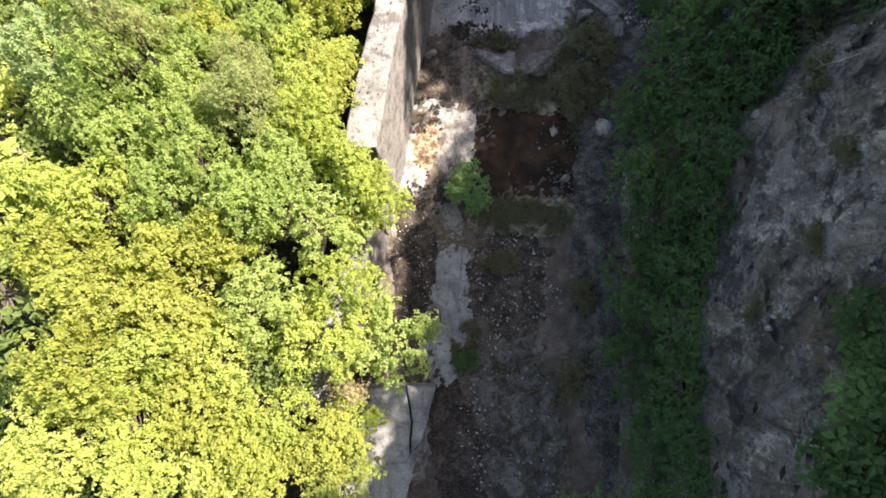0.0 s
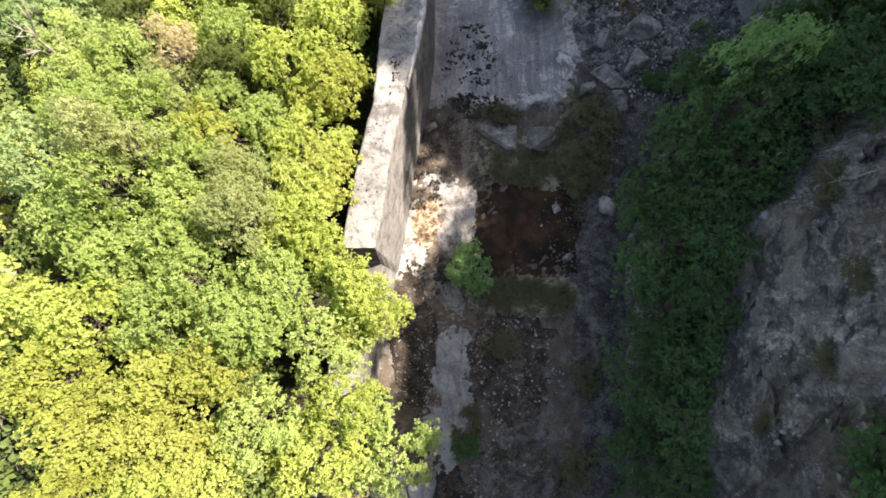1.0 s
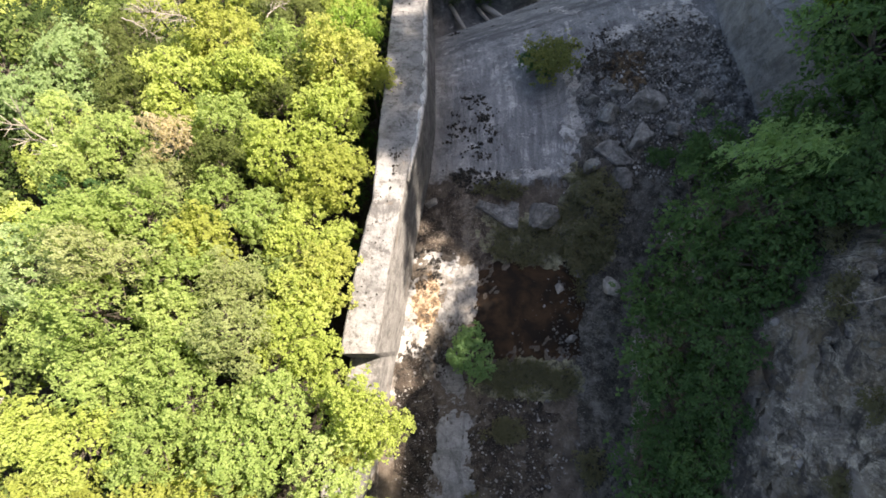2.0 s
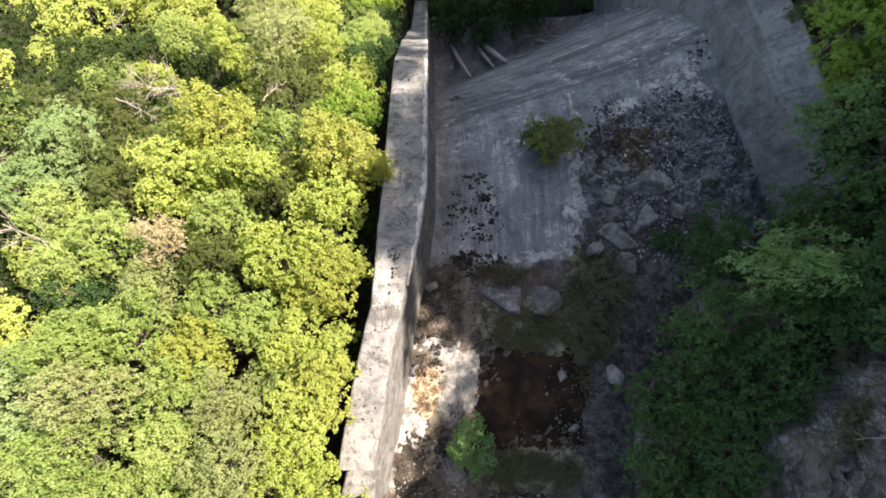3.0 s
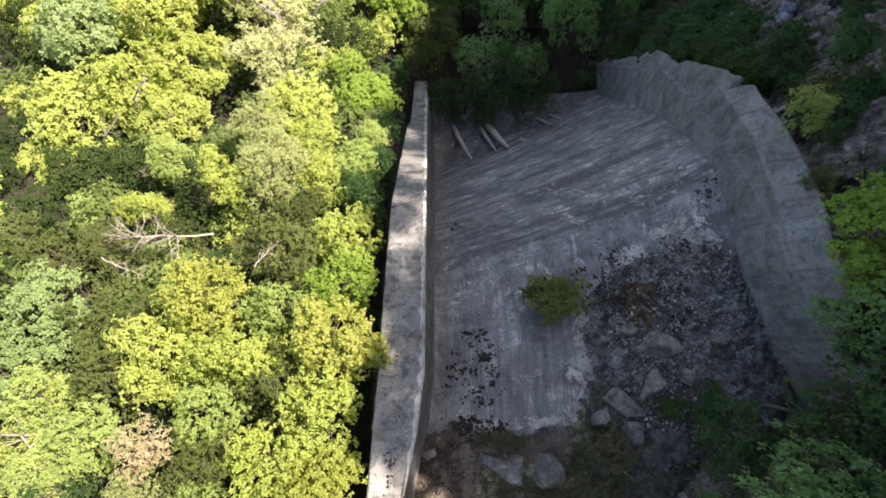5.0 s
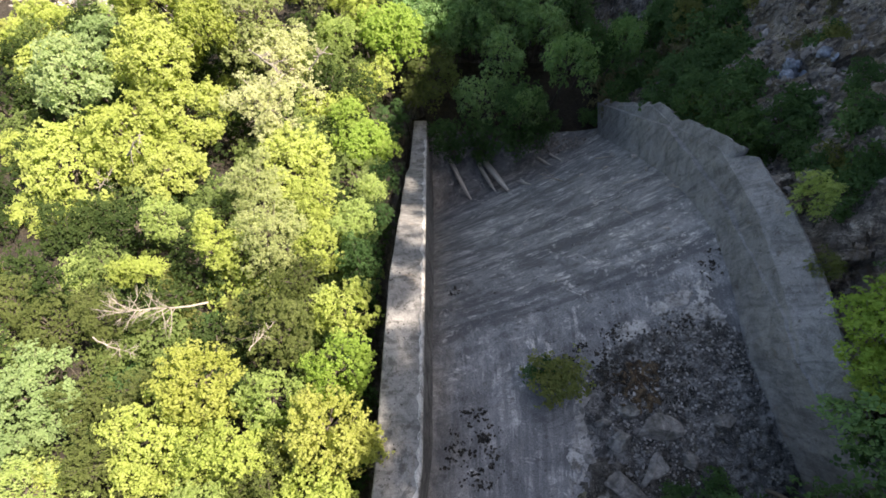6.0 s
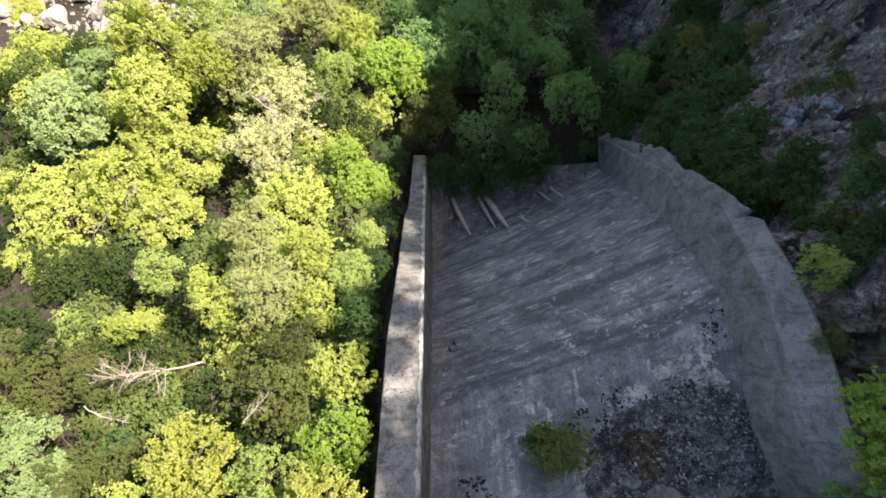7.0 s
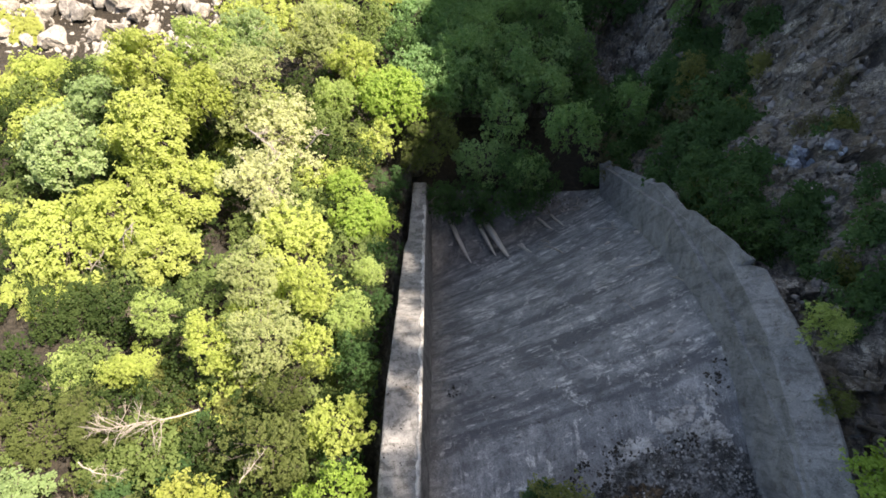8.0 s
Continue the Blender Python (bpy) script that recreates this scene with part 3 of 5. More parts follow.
def join(bits):
    verts, faces = [], []
    for v, f in bits:
        n = len(verts)
        verts += list(v)
        faces += [tuple(i + n for i in g) for g in f]
    return verts, faces


CROWN_R = 2.0


def tree_kind(name, seed, leaf, sprigs, size, label, bark=None, leaves=5, lobes=26, lobe=0.30, loose=0.2, up=0.3, gap=0.0):
    """One tree: an Empty at its foot, a trunk 1 m tall to be stretched, and limbs and a crown of lobes whose top is at their own zero."""
    rng = np.random.default_rng(seed)
    bark = bark or BARK_MAT
    thing = new(name)
    stem = [Vector((0.05 * math.sin(seed + k), 0.05 * math.cos(2 * seed + k), k / 6)) for k in range(7)]
    verts, faces = limb(stem, [0.15 * (1 - 0.6 * k / 6) for k in range(7)], 7)
    part("trunk", mesh_of("trunk", verts, faces, bark), thing)
    centres, radii, bits = [], [], []
    heart = Vector((0, 0, -0.75 * CROWN_R))
    squeeze = (1 + 0.14 * rng.normal(), 1 + 0.14 * rng.normal())
    for k in range(lobes):
        f = (k + 0.5) / lobes
        tip = math.acos(1 - 1.3 * f)
        turn = 2.4 * k + 0.5 * rng.normal()
        away = CROWN_R * (0.70 + loose * rng.normal() * 0.5)
        c = Vector((math.sin(tip) * math.cos(turn) * away * squeeze[0], math.sin(tip) * math.sin(turn) * away * squeeze[1], math.cos(tip) * away * 0.72 - 0.72 * CROWN_R * 0.92))
        mid = heart.lerp(c, 0.5) + Vector((0, 0, -0.1))
        bits.append(limb([heart, mid, c], [0.05, 0.03, 0.008], 4))
        for _ in range(1 if sprigs < 600 else 2):
            bits.append(limb([mid.lerp(c, 0.5), c + Vector((rng.normal(), rng.normal(), rng.normal() * 0.6)) * 0.3], [0.014, 0.004], 3))
        if rng.random() >= gap:
            centres.append(tuple(c))
            radii.append(CROWN_R * lobe * (0.75 + 0.6 * rng.random()))
    verts, faces = join(bits)
    part("bough", mesh_of("bough", verts, faces, bark), thing)
    v, f = sprig_cloud(rng, centres, radii, sprigs, size, leaves, up)
    part("crown", mesh_of("crown", v.tolist(), f.tolist(), leaf, False), thing)
    return tagged(thing, label, "tree")


def shrub_kind(name, seed, height, spread, leaf, sprigs, size, label, lobes=7):
    rng = np.random.default_rng(seed)
    bits, centres, radii = [], [], []
    for k in range(lobes):
        turn = k * 2.4 + rng.random()
        away = spread * (0.15 + 0.55 * rng.random())
        c = Vector((math.cos(turn) * away, math.sin(turn) * away, height * (0.45 + 0.4 * rng.random())))
        bits.append(limb([Vector((0, 0, -0.1)), c * 0.5 + Vector((0, 0, 0.1)), c], [0.035, 0.022, 0.008], 5))
        centres.append(tuple(c))
        radii.append(spread * (0.28 + 0.2 * rng.random()))
    thing = new(name)
    verts, faces = join(bits)
    part("stem", mesh_of("stem", verts, faces, BARK_MAT), thing)
    v, f = sprig_cloud(rng, centres, radii, sprigs, size, 4, 0.5)
    part("foliage", mesh_of("foliage", v.tolist(), f.tolist(), leaf, False), thing)
    return tagged(thing, label, "shrub")


SLOPE = "broadleaf tree on the wooded slope"
GORGE = "tree standing in the shaded gorge"


def stand_of(name, seeds, leaf, sprigs, size, label, **more):
    return [tree_kind(name, seed, leaf, sprigs, size, label, **more) for seed in seeds]


KINDS = {
    "lime": stand_of("broadleaf_tree", (11, 12, 13), LIME_LEAF, 900, 0.15, "sunlit yellow-green " + SLOPE),
    "yellow": stand_of("broadleaf_tree", (14, 15), YELLOW_LEAF, 900, 0.155, "bright yellow " + SLOPE, lobes=24),
    "oak": stand_of("broadleaf_tree", (16, 17), OAK_LEAF, 850, 0.17, "golden green oak-like " + SLOPE, lobes=34, lobe=0.24),
    "bright": stand_of("broadleaf_tree", (18, 19), BRIGHT_LEAF, 900, 0.15, "vivid fresh green " + SLOPE),
    "green": stand_of("broadleaf_tree", (21, 22, 23), GREEN_LEAF, 920, 0.138, "mid green " + SLOPE, lobes=30, lobe=0.27),
    "sage": stand_of("broadleaf_tree", (24, 25), SAGE_LEAF, 900, 0.15, "blue-green " + SLOPE, lobes=30, lobe=0.26),
    "grey": stand_of("fine_leaved_tree", (31, 32), GREY_LEAF, 1350, 0.112, "grey-green fine-leaved tree on the wooded slope", leaves=4, lobes=34, lobe=0.25, loose=0.3, up=0.25),
    "pale": stand_of("fine_leaved_tree", (33, 34), PALE_LEAF, 1200, 0.112, "pale straw-green fine-leaved tree with bleached twigs", bark=DEAD_MAT, leaves=4, lobes=34, lobe=0.23, loose=0.35, up=0.2, gap=0.1),
    "olive": stand_of("broadleaf_tree", (48, 49), OLIVE_LEAF, 950, 0.13, "dull olive " + SLOPE, lobes=28, loose=0.35, gap=0.1),
    "tan": stand_of("withered_tree", (51,), TAN_LEAF, 520, 0.13, "half-bare withered tree with pale twigs", bark=DEAD_MAT, leaves=4, gap=0.3, loose=0.4),
    "under": stand_of("understory_tree", (56, 57, 58), GAP_SHADE_LEAF, 200, 0.225, "low tree beneath the taller wood, leaves darkened for the shade in its gaps", leaves=4, lobes=18, lobe=0.34),
    "filler": stand_of("broadleaf_tree", (61, 62, 63), FILLER_LEAF, 300, 0.22, "lesser mid green " + SLOPE, leaves=4, lobes=18, lobe=0.34)
    + stand_of("broadleaf_tree", (64, 65), LIME_LEAF, 320, 0.215, "lesser yellow-green " + SLOPE, leaves=4, lobes=18, lobe=0.34),
    "ridge": stand_of("ridge_tree", (59, 60), DEEP_LEAF, 270, 0.26, "unseen deep green tree added on the ridge top to dapple the light", leaves=4, lobes=16, lobe=0.34),
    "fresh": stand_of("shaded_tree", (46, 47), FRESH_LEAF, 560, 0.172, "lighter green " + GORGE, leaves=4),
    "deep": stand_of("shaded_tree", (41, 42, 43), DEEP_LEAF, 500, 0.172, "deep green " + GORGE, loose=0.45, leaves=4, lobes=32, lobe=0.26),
}
USED = set()


def plant(kind, which, x, y, top, radius, turn=0.0):
    """A tree rooted at x, y whose crown of that radius reaches up to the level top."""
    which %= len(KINDS[kind])
    foot = land_z(x, y) - 0.1
    tall = max(top - foot, 1.2)
    m = pose(x, y, foot, 0, 0, turn)
    tree = KINDS[kind][which]
    if (kind, which) in USED:
        tree = copy_thing(tree, m)
    USED.add((kind, which))
    tree.matrix_basis = m
    wide = radius / CROWN_R
    deep = min(max(wide * 1.1, (0.72 if kind in ("deep", "fresh") else 0.5) * tall / (1.6 * CROWN_R)), 0.85 * tall / (1.6 * CROWN_R))
    for piece in tree.children:
        if piece.name.startswith("trunk"):
            piece.scale = (wide, wide, tall - 0.75 * CROWN_R * deep)
        else:
            piece.location, piece.scale = (0, 0, tall), (wide, wide, deep)
    return tagged(tree, group="trees in the shaded gorge" if kind in ("deep", "fresh", "ridge") else "trees on the western slope")


rng = random.Random(5)

# the western wood, stand by stand: kind, x, y, crown top, crown radius
WOOD_BY_THE_ABUTMENT = [("yellow", -6.2, -3.6, 7.4, 1.7), ("yellow", -3.7, -3.0, 7.0, 1.4), ("lime", -8.5, -2.7, 9.4, 1.5), ("lime", -10.3, -2.5, 10.0, 1.5), ("lime", -5.5, -2.1, 6.8, 1.4), ("yellow", -7.4, -1.5, 8.7, 1.5), ("tan", -3.2, -1.6, 5.6, 0.8), ("lime", -3.3, -4.4, 5.8, 1.25), ("yellow", -3.2, -6.2, 5.4, 1.3), ("lime", -2.9, -2.4, 5.6, 0.9), ("yellow", -9.3, -0.7, 11.0, 1.4), ("lime", -8.0, -0.4, 10.2, 1.3), ("lime", -6.6, -0.2, 8.8, 1.3), ("lime", -3.9, 0.2, 8.1, 1.4), ("green", -1.8, 0.2, 6.8, 1.6), ("yellow", -7.5, 0.9, 9.8, 1.4), ("yellow", -9.1, 1.1, 10.6, 1.3), ("green", -5.3, 1.2, 9.2, 1.2), ("lime", -3.2, 1.8, 8.4, 1.1)]
WOOD_NEAR = [("yellow", -10.6, 2.4, 10.0, 1.4), ("yellow", -8.0, 2.4, 9.9, 1.3), ("green", -3.5, 3.6, 8.8, 1.25), ("lime", -10.1, 4.2, 9.6, 1.3), ("green", -5.6, 4.2, 9.7, 1.5), ("green", -8.1, 4.3, 9.7, 1.2), ("green", -7.3, 5.4, 9.5, 1.25), ("green", -4.9, 5.4, 9.0, 1.3), ("lime", -2.9, 5.3, 8.7, 1.25), ("lime", -2.4, 4.7, 8.3, 1.15), ("green", -9.6, 6.2, 9.6, 1.3), ("lime", -11.9, 4.6, 9.0, 1.3), ("yellow", -6.4, 2.9, 9.4, 1.1), ("yellow", -2.9, 3.9, 7.6, 0.8)]
WOOD_GREY = [("green", -8.1, 6.6, 9.2, 1.2), ("green", -11.7, 7.1, 8.5, 1.35), ("grey", -6.0, 7.3, 9.9, 1.25), ("lime", -4.7, 7.1, 8.2, 1.2), ("green", -7.9, 7.8, 9.0, 1.2), ("green", -9.8, 7.8, 10.6, 1.25), ("lime", -4.6, 8.2, 7.5, 1.25), ("grey", -9.5, 9.1, 10.9, 1.2), ("green", -8.0, 9.1, 8.8, 1.15), ("yellow", -4.1, 9.0, 6.7, 1.45), ("grey", -6.5, 8.8, 8.6, 1.05), ("lime", -4.2, 10.2, 5.3, 1.2), ("sage", -12.4, 9.2, 9.0, 1.4), ("green", -11.3, 10.6, 9.0, 1.3)]
WOOD_MIDDLE = [("green", -10.6, 10.1, 9.4, 1.1), ("yellow", -8.0, 10.2, 7.4, 1.3), ("lime", -5.3, 10.8, 5.8, 1.25), ("green", -9.8, 11.1, 8.0, 1.3), ("green", -6.6, 11.4, 6.0, 1.2), ("deep", -13.1, 12.2, 5.3, 1.2), ("grey", -9.9, 12.4, 6.4, 1.2), ("yellow", -4.05, 12.7, 5.9, 1.5), ("olive", -8.1, 13.3, 5.8, 1.2), ("lime", -5.8, 13.6, 6.2, 1.3), ("tan", -9.7, 14.0, 6.4, 1.05), ("green", -12.1, 14.3, 5.3, 1.3), ("green", -7.9, 12.0, 6.0, 1.1), ("green", -13.6, 13.2, 5.4, 1.2)]
WOOD_YELLOW = [("green", -8.1, 15.0, 5.4, 1.2), ("lime", -4.3, 15.0, 5.5, 1.6), ("green", -14.8, 15.3, 4.2, 1.3), ("olive", -6.2, 16.2, 5.0, 1.2), ("olive", -12.4, 16.4, 3.9, 1.3), ("lime", -7.5, 16.9, 5.0, 1.65), ("lime", -10.5, 17.1, 4.2, 1.7), ("yellow", -2.95, 17.1, 4.5, 1.1), ("yellow", -4.1, 17.6, 5.2, 1.7), ("green", -6.3, 18.6, 3.9, 1.25), ("sage", -16.0, 18.7, 2.1, 1.85), ("olive", -14.1, 18.6, 1.8, 1.35), ("yellow", -9.0, 19.1, 4.1, 1.75), ("bright", -4.1, 19.7, 3.2, 1.4), ("sage", -16.8, 16.6, 3.4, 1.5), ("olive", -11.9, 18.6, 1.8, 1.0)]
WOOD_OLIVE = [("olive", -18.3, 21.2, -2.4, 1.6), ("olive", -6.9, 21.3, 1.2, 1.6), ("olive", -15.2, 21.6, -1.2, 1.1), ("lime", -4.2, 22.2, 0.4, 1.35), ("green", -18.5, 24.1, -4.8, 1.5), ("lime", -15.2, 24.2, -3.4, 1.1), ("deep", -4.0, 24.6, -2.2, 1.2), ("lime", -6.0, 25.3, -2.4, 1.2), ("lime", -11.0, 25.6, -2.2, 1.35), ("grey", -8.3, 25.7, -1.8, 1.9), ("olive", -6.6, 23.4, -0.8, 1.1), ("olive", -21.5, 22.4, -4.2, 1.7), ("olive", -16.8, 22.6, -3.0, 0.9)]
WOOD_LOW = [("green", -14.4, 27.0, -4.2, 1.2), ("green", -4.8, 27.0, -4.9, 1.5), ("olive", -20.7, 28.2, -9.8, 1.7), ("lime", -23.7, 28.6, -9.4, 2.0), ("grey", -10.1, 29.2, -5.2, 1.75), ("oak", -15.9, 30.6, -8.0, 1.9), ("lime", -22.2, 31.2, -8.4, 2.8), ("lime", -9.0, 31.4, -9.2, 2.5), ("oak", -18.8, 32.6, -8.2, 3.1), ("lime", -6.9, 28.6, -5.6, 1.3), ("bright", -4.9, 33.3, -11.0, 2.1), ("oak", -16.0, 34.8, -9.0, 2.6), ("pale", -11.1, 35.5, -9.0, 2.4), ("sage", -23.2, 37.2, -8.2, 2.8), ("oak", -18.0, 38.3, -8.5, 3.0), ("pale", -10.7, 39.6, -11.8, 3.2), ("bright", -6.4, 36.0, -12.6, 1.5)]
WOOD_FAR = [("oak", -15.6, 41.2, -9.4, 2.0), ("grey", -12.9, 42.9, -11.0, 3.2), ("bright", -3.9, 43.9, -15.6, 2.9), ("oak", -19.9, 44.2, -10.6, 2.4), ("lime", -33.1, 45.4, -19.0, 3.0), ("green", -16.9, 45.6, -11.6, 2.5), ("lime", -6.9, 47.2, -16.8, 2.0), ("sage", -14.6, 48.8, -15.8, 2.4), ("grey", -10.1, 51.0, -19.0, 3.0), ("yellow", -43.4, 57.0, -32.0, 3.2), ("lime", -29.0, 41.0, -16.0, 2.8), ("sage", -26.4, 43.4, -16.4, 2.4), ("yellow", -37.0, 47.0, -24.0, 2.8), ("green", -8.0, 43.6, -15.2, 2.0), ("lime", -24.5, 47.4, -18.5, 2.2), ("green", -29.7, 49.0, -23.6, 2.2), ("deep", -27.4, 49.8, -24.4, 1.8), ("lime", -34.0, 49.4, -24.6, 2.2)]
for wood in (WOOD_BY_THE_ABUTMENT, WOOD_NEAR, WOOD_GREY, WOOD_MIDDLE, WOOD_YELLOW, WOOD_OLIVE, WOOD_LOW, WOOD_FAR):
    for number, (kind, x, y, top, radius) in enumerate(wood):
        plant(kind, number, x, y, top, radius, rng.uniform(0, 360))

CANOPY = [(-12, 9.0), (0, 9.2), (8, 8.8), (12, 5.6), (18, 3.8), (22, 0.0), (26, -3.0), (30, -8.0), (35, -9.6), (40, -12), (44, -15), (50, -19), (60, -27), (90, -36)]


def lower_wood(low, high, step, below, sizes, gap):
    """Lesser trees that fill the wood beneath the tall crowns, the "under" kind coloured dark for shaded gaps."""
    for y in np.arange(low, high, step):
        for x in np.arange(-48, -3.6, step):
            px, py = x + rng.uniform(-0.4, 0.4) * step, y + rng.uniform(-0.4, 0.4) * step
            if px > (-5.0 if py < 8 else -4.3) or px < -16 - 0.55 * max(0, py) or (py > 47.0 and -46 < px < -19) or rng.random() < gap:
                continue
            top = max(along(py, CANOPY) - rng.uniform(*below), land_z(px, py) + 2.0)
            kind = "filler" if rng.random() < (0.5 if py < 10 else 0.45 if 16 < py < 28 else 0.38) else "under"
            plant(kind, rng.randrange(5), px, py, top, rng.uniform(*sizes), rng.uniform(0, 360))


def outer_wood(low, high, step, inner, reach):
    """The wood going on past the tall stands."""
    for y in np.arange(low, high, step):
        for x in np.arange(inner(y) - reach, inner(y), step):
            px, py = x + rng.uniform(-0.4, 0.4) * step, y + rng.uniform(-0.4, 0.4) * step
            if py > 47.0 and -46 < px < -19:
                continue
            # the "under" kind brings its painted shade to the wood's edge too
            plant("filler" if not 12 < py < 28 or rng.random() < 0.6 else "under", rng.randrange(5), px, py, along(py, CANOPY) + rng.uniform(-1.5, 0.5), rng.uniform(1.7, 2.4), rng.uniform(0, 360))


lower_wood(-9, 16, 2.2, (1.4, 3.2), (1.1, 1.6), 0.05)
lower_wood(16, 28, 2.2, (2.8, 5.2), (1.4, 2.0), 0.12)
lower_wood(28, 46, 2.2, (2.2, 4.6), (1.4, 2.0), 0.05)
outer_wood(-9.5, 24, 3.4, lambda y: -13.4 - 0.3 * max(0, y), 7)
outer_wood(24, 46, 4.2, lambda y: -25.5 - 0.4 * (y - 24), 8)
for y in np.arange(50, 70, 3.8):
    for x in np.arange(-18, -4, 3.8):
        plant("filler", rng.randrange(5), x + rng.uniform(-1, 1), y + rng.uniform(-1, 1), along(y, CANOPY) + rng.uniform(-1.5, 0.5), rng.uniform(1.9, 2.6), rng.uniform(0, 360))

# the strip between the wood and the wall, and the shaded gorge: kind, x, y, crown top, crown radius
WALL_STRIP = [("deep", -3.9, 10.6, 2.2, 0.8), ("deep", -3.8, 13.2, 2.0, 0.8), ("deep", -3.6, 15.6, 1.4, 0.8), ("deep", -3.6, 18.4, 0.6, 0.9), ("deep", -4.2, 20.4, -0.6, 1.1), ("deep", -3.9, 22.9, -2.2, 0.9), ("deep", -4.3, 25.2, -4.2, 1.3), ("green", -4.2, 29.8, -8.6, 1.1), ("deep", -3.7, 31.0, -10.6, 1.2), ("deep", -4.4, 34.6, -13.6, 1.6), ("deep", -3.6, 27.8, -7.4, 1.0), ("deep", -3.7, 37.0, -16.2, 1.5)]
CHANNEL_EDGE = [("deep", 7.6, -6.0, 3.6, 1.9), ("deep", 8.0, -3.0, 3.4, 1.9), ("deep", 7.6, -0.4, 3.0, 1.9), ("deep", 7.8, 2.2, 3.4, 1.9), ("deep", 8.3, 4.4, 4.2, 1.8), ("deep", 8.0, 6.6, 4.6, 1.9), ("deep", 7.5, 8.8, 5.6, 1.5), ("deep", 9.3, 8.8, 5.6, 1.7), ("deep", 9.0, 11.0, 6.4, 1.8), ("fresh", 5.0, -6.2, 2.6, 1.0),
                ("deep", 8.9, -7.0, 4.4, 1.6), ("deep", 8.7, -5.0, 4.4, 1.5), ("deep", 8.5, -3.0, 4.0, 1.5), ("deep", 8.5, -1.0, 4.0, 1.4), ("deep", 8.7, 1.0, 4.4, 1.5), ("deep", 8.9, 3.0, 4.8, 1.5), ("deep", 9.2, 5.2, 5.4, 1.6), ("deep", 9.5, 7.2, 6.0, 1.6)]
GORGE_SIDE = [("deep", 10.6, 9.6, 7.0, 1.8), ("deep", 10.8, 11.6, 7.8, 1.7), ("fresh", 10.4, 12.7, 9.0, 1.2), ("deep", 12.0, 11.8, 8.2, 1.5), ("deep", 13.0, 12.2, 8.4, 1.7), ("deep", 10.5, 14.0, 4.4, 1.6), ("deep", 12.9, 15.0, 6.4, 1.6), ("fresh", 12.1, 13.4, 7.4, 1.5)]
# the bright and green kinds here put sunlight on shaded crowns by leaf colour
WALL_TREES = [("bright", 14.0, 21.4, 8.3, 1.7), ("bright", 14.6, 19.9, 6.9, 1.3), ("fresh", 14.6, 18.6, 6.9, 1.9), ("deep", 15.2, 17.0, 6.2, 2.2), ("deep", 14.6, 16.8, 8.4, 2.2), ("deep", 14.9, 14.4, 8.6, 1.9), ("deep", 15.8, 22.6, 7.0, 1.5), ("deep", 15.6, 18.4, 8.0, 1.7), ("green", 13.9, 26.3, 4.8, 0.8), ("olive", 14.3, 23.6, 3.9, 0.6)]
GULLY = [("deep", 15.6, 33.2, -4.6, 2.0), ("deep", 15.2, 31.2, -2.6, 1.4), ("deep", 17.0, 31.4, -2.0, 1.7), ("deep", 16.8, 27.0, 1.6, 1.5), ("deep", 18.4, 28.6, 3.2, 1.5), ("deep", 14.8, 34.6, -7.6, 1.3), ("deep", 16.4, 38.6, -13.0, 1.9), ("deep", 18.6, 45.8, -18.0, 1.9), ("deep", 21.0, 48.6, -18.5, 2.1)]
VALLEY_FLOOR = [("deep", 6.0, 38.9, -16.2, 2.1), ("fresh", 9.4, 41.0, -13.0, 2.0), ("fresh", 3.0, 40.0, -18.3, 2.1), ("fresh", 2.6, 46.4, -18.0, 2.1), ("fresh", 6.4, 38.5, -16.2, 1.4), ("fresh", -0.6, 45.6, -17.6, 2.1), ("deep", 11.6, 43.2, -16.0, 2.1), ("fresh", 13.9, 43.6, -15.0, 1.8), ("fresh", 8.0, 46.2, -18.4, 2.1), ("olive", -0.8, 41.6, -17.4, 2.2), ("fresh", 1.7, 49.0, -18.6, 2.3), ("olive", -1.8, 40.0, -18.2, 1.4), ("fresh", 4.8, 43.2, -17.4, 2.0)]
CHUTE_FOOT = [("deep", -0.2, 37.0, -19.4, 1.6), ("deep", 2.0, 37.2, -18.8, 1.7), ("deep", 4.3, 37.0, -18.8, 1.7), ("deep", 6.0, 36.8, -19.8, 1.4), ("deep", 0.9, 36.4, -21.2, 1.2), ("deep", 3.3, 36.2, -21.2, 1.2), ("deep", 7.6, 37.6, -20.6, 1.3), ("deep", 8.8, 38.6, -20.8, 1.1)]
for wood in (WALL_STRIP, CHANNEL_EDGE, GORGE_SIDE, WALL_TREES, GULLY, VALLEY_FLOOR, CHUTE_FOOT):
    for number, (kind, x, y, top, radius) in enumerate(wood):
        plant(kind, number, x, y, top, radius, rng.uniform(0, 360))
# the wood beyond the chute
for y in np.arange(47, 64, 2.8):
    for x in np.arange(-3, 30, 2.9):
        px, py = x + rng.uniform(-0.9, 0.9), y + rng.uniform(-0.9, 0.9)
        if 12 < px < 19.5 and py < 57 or px > 20 and py < 51:
            continue
        plant("deep" if rng.random() < 0.25 else "fresh", rng.randrange(3), px, py, land_z(px, py) + rng.uniform(6.0, 9.0), rng.uniform(1.9, 2.9), rng.uniform(0, 360))


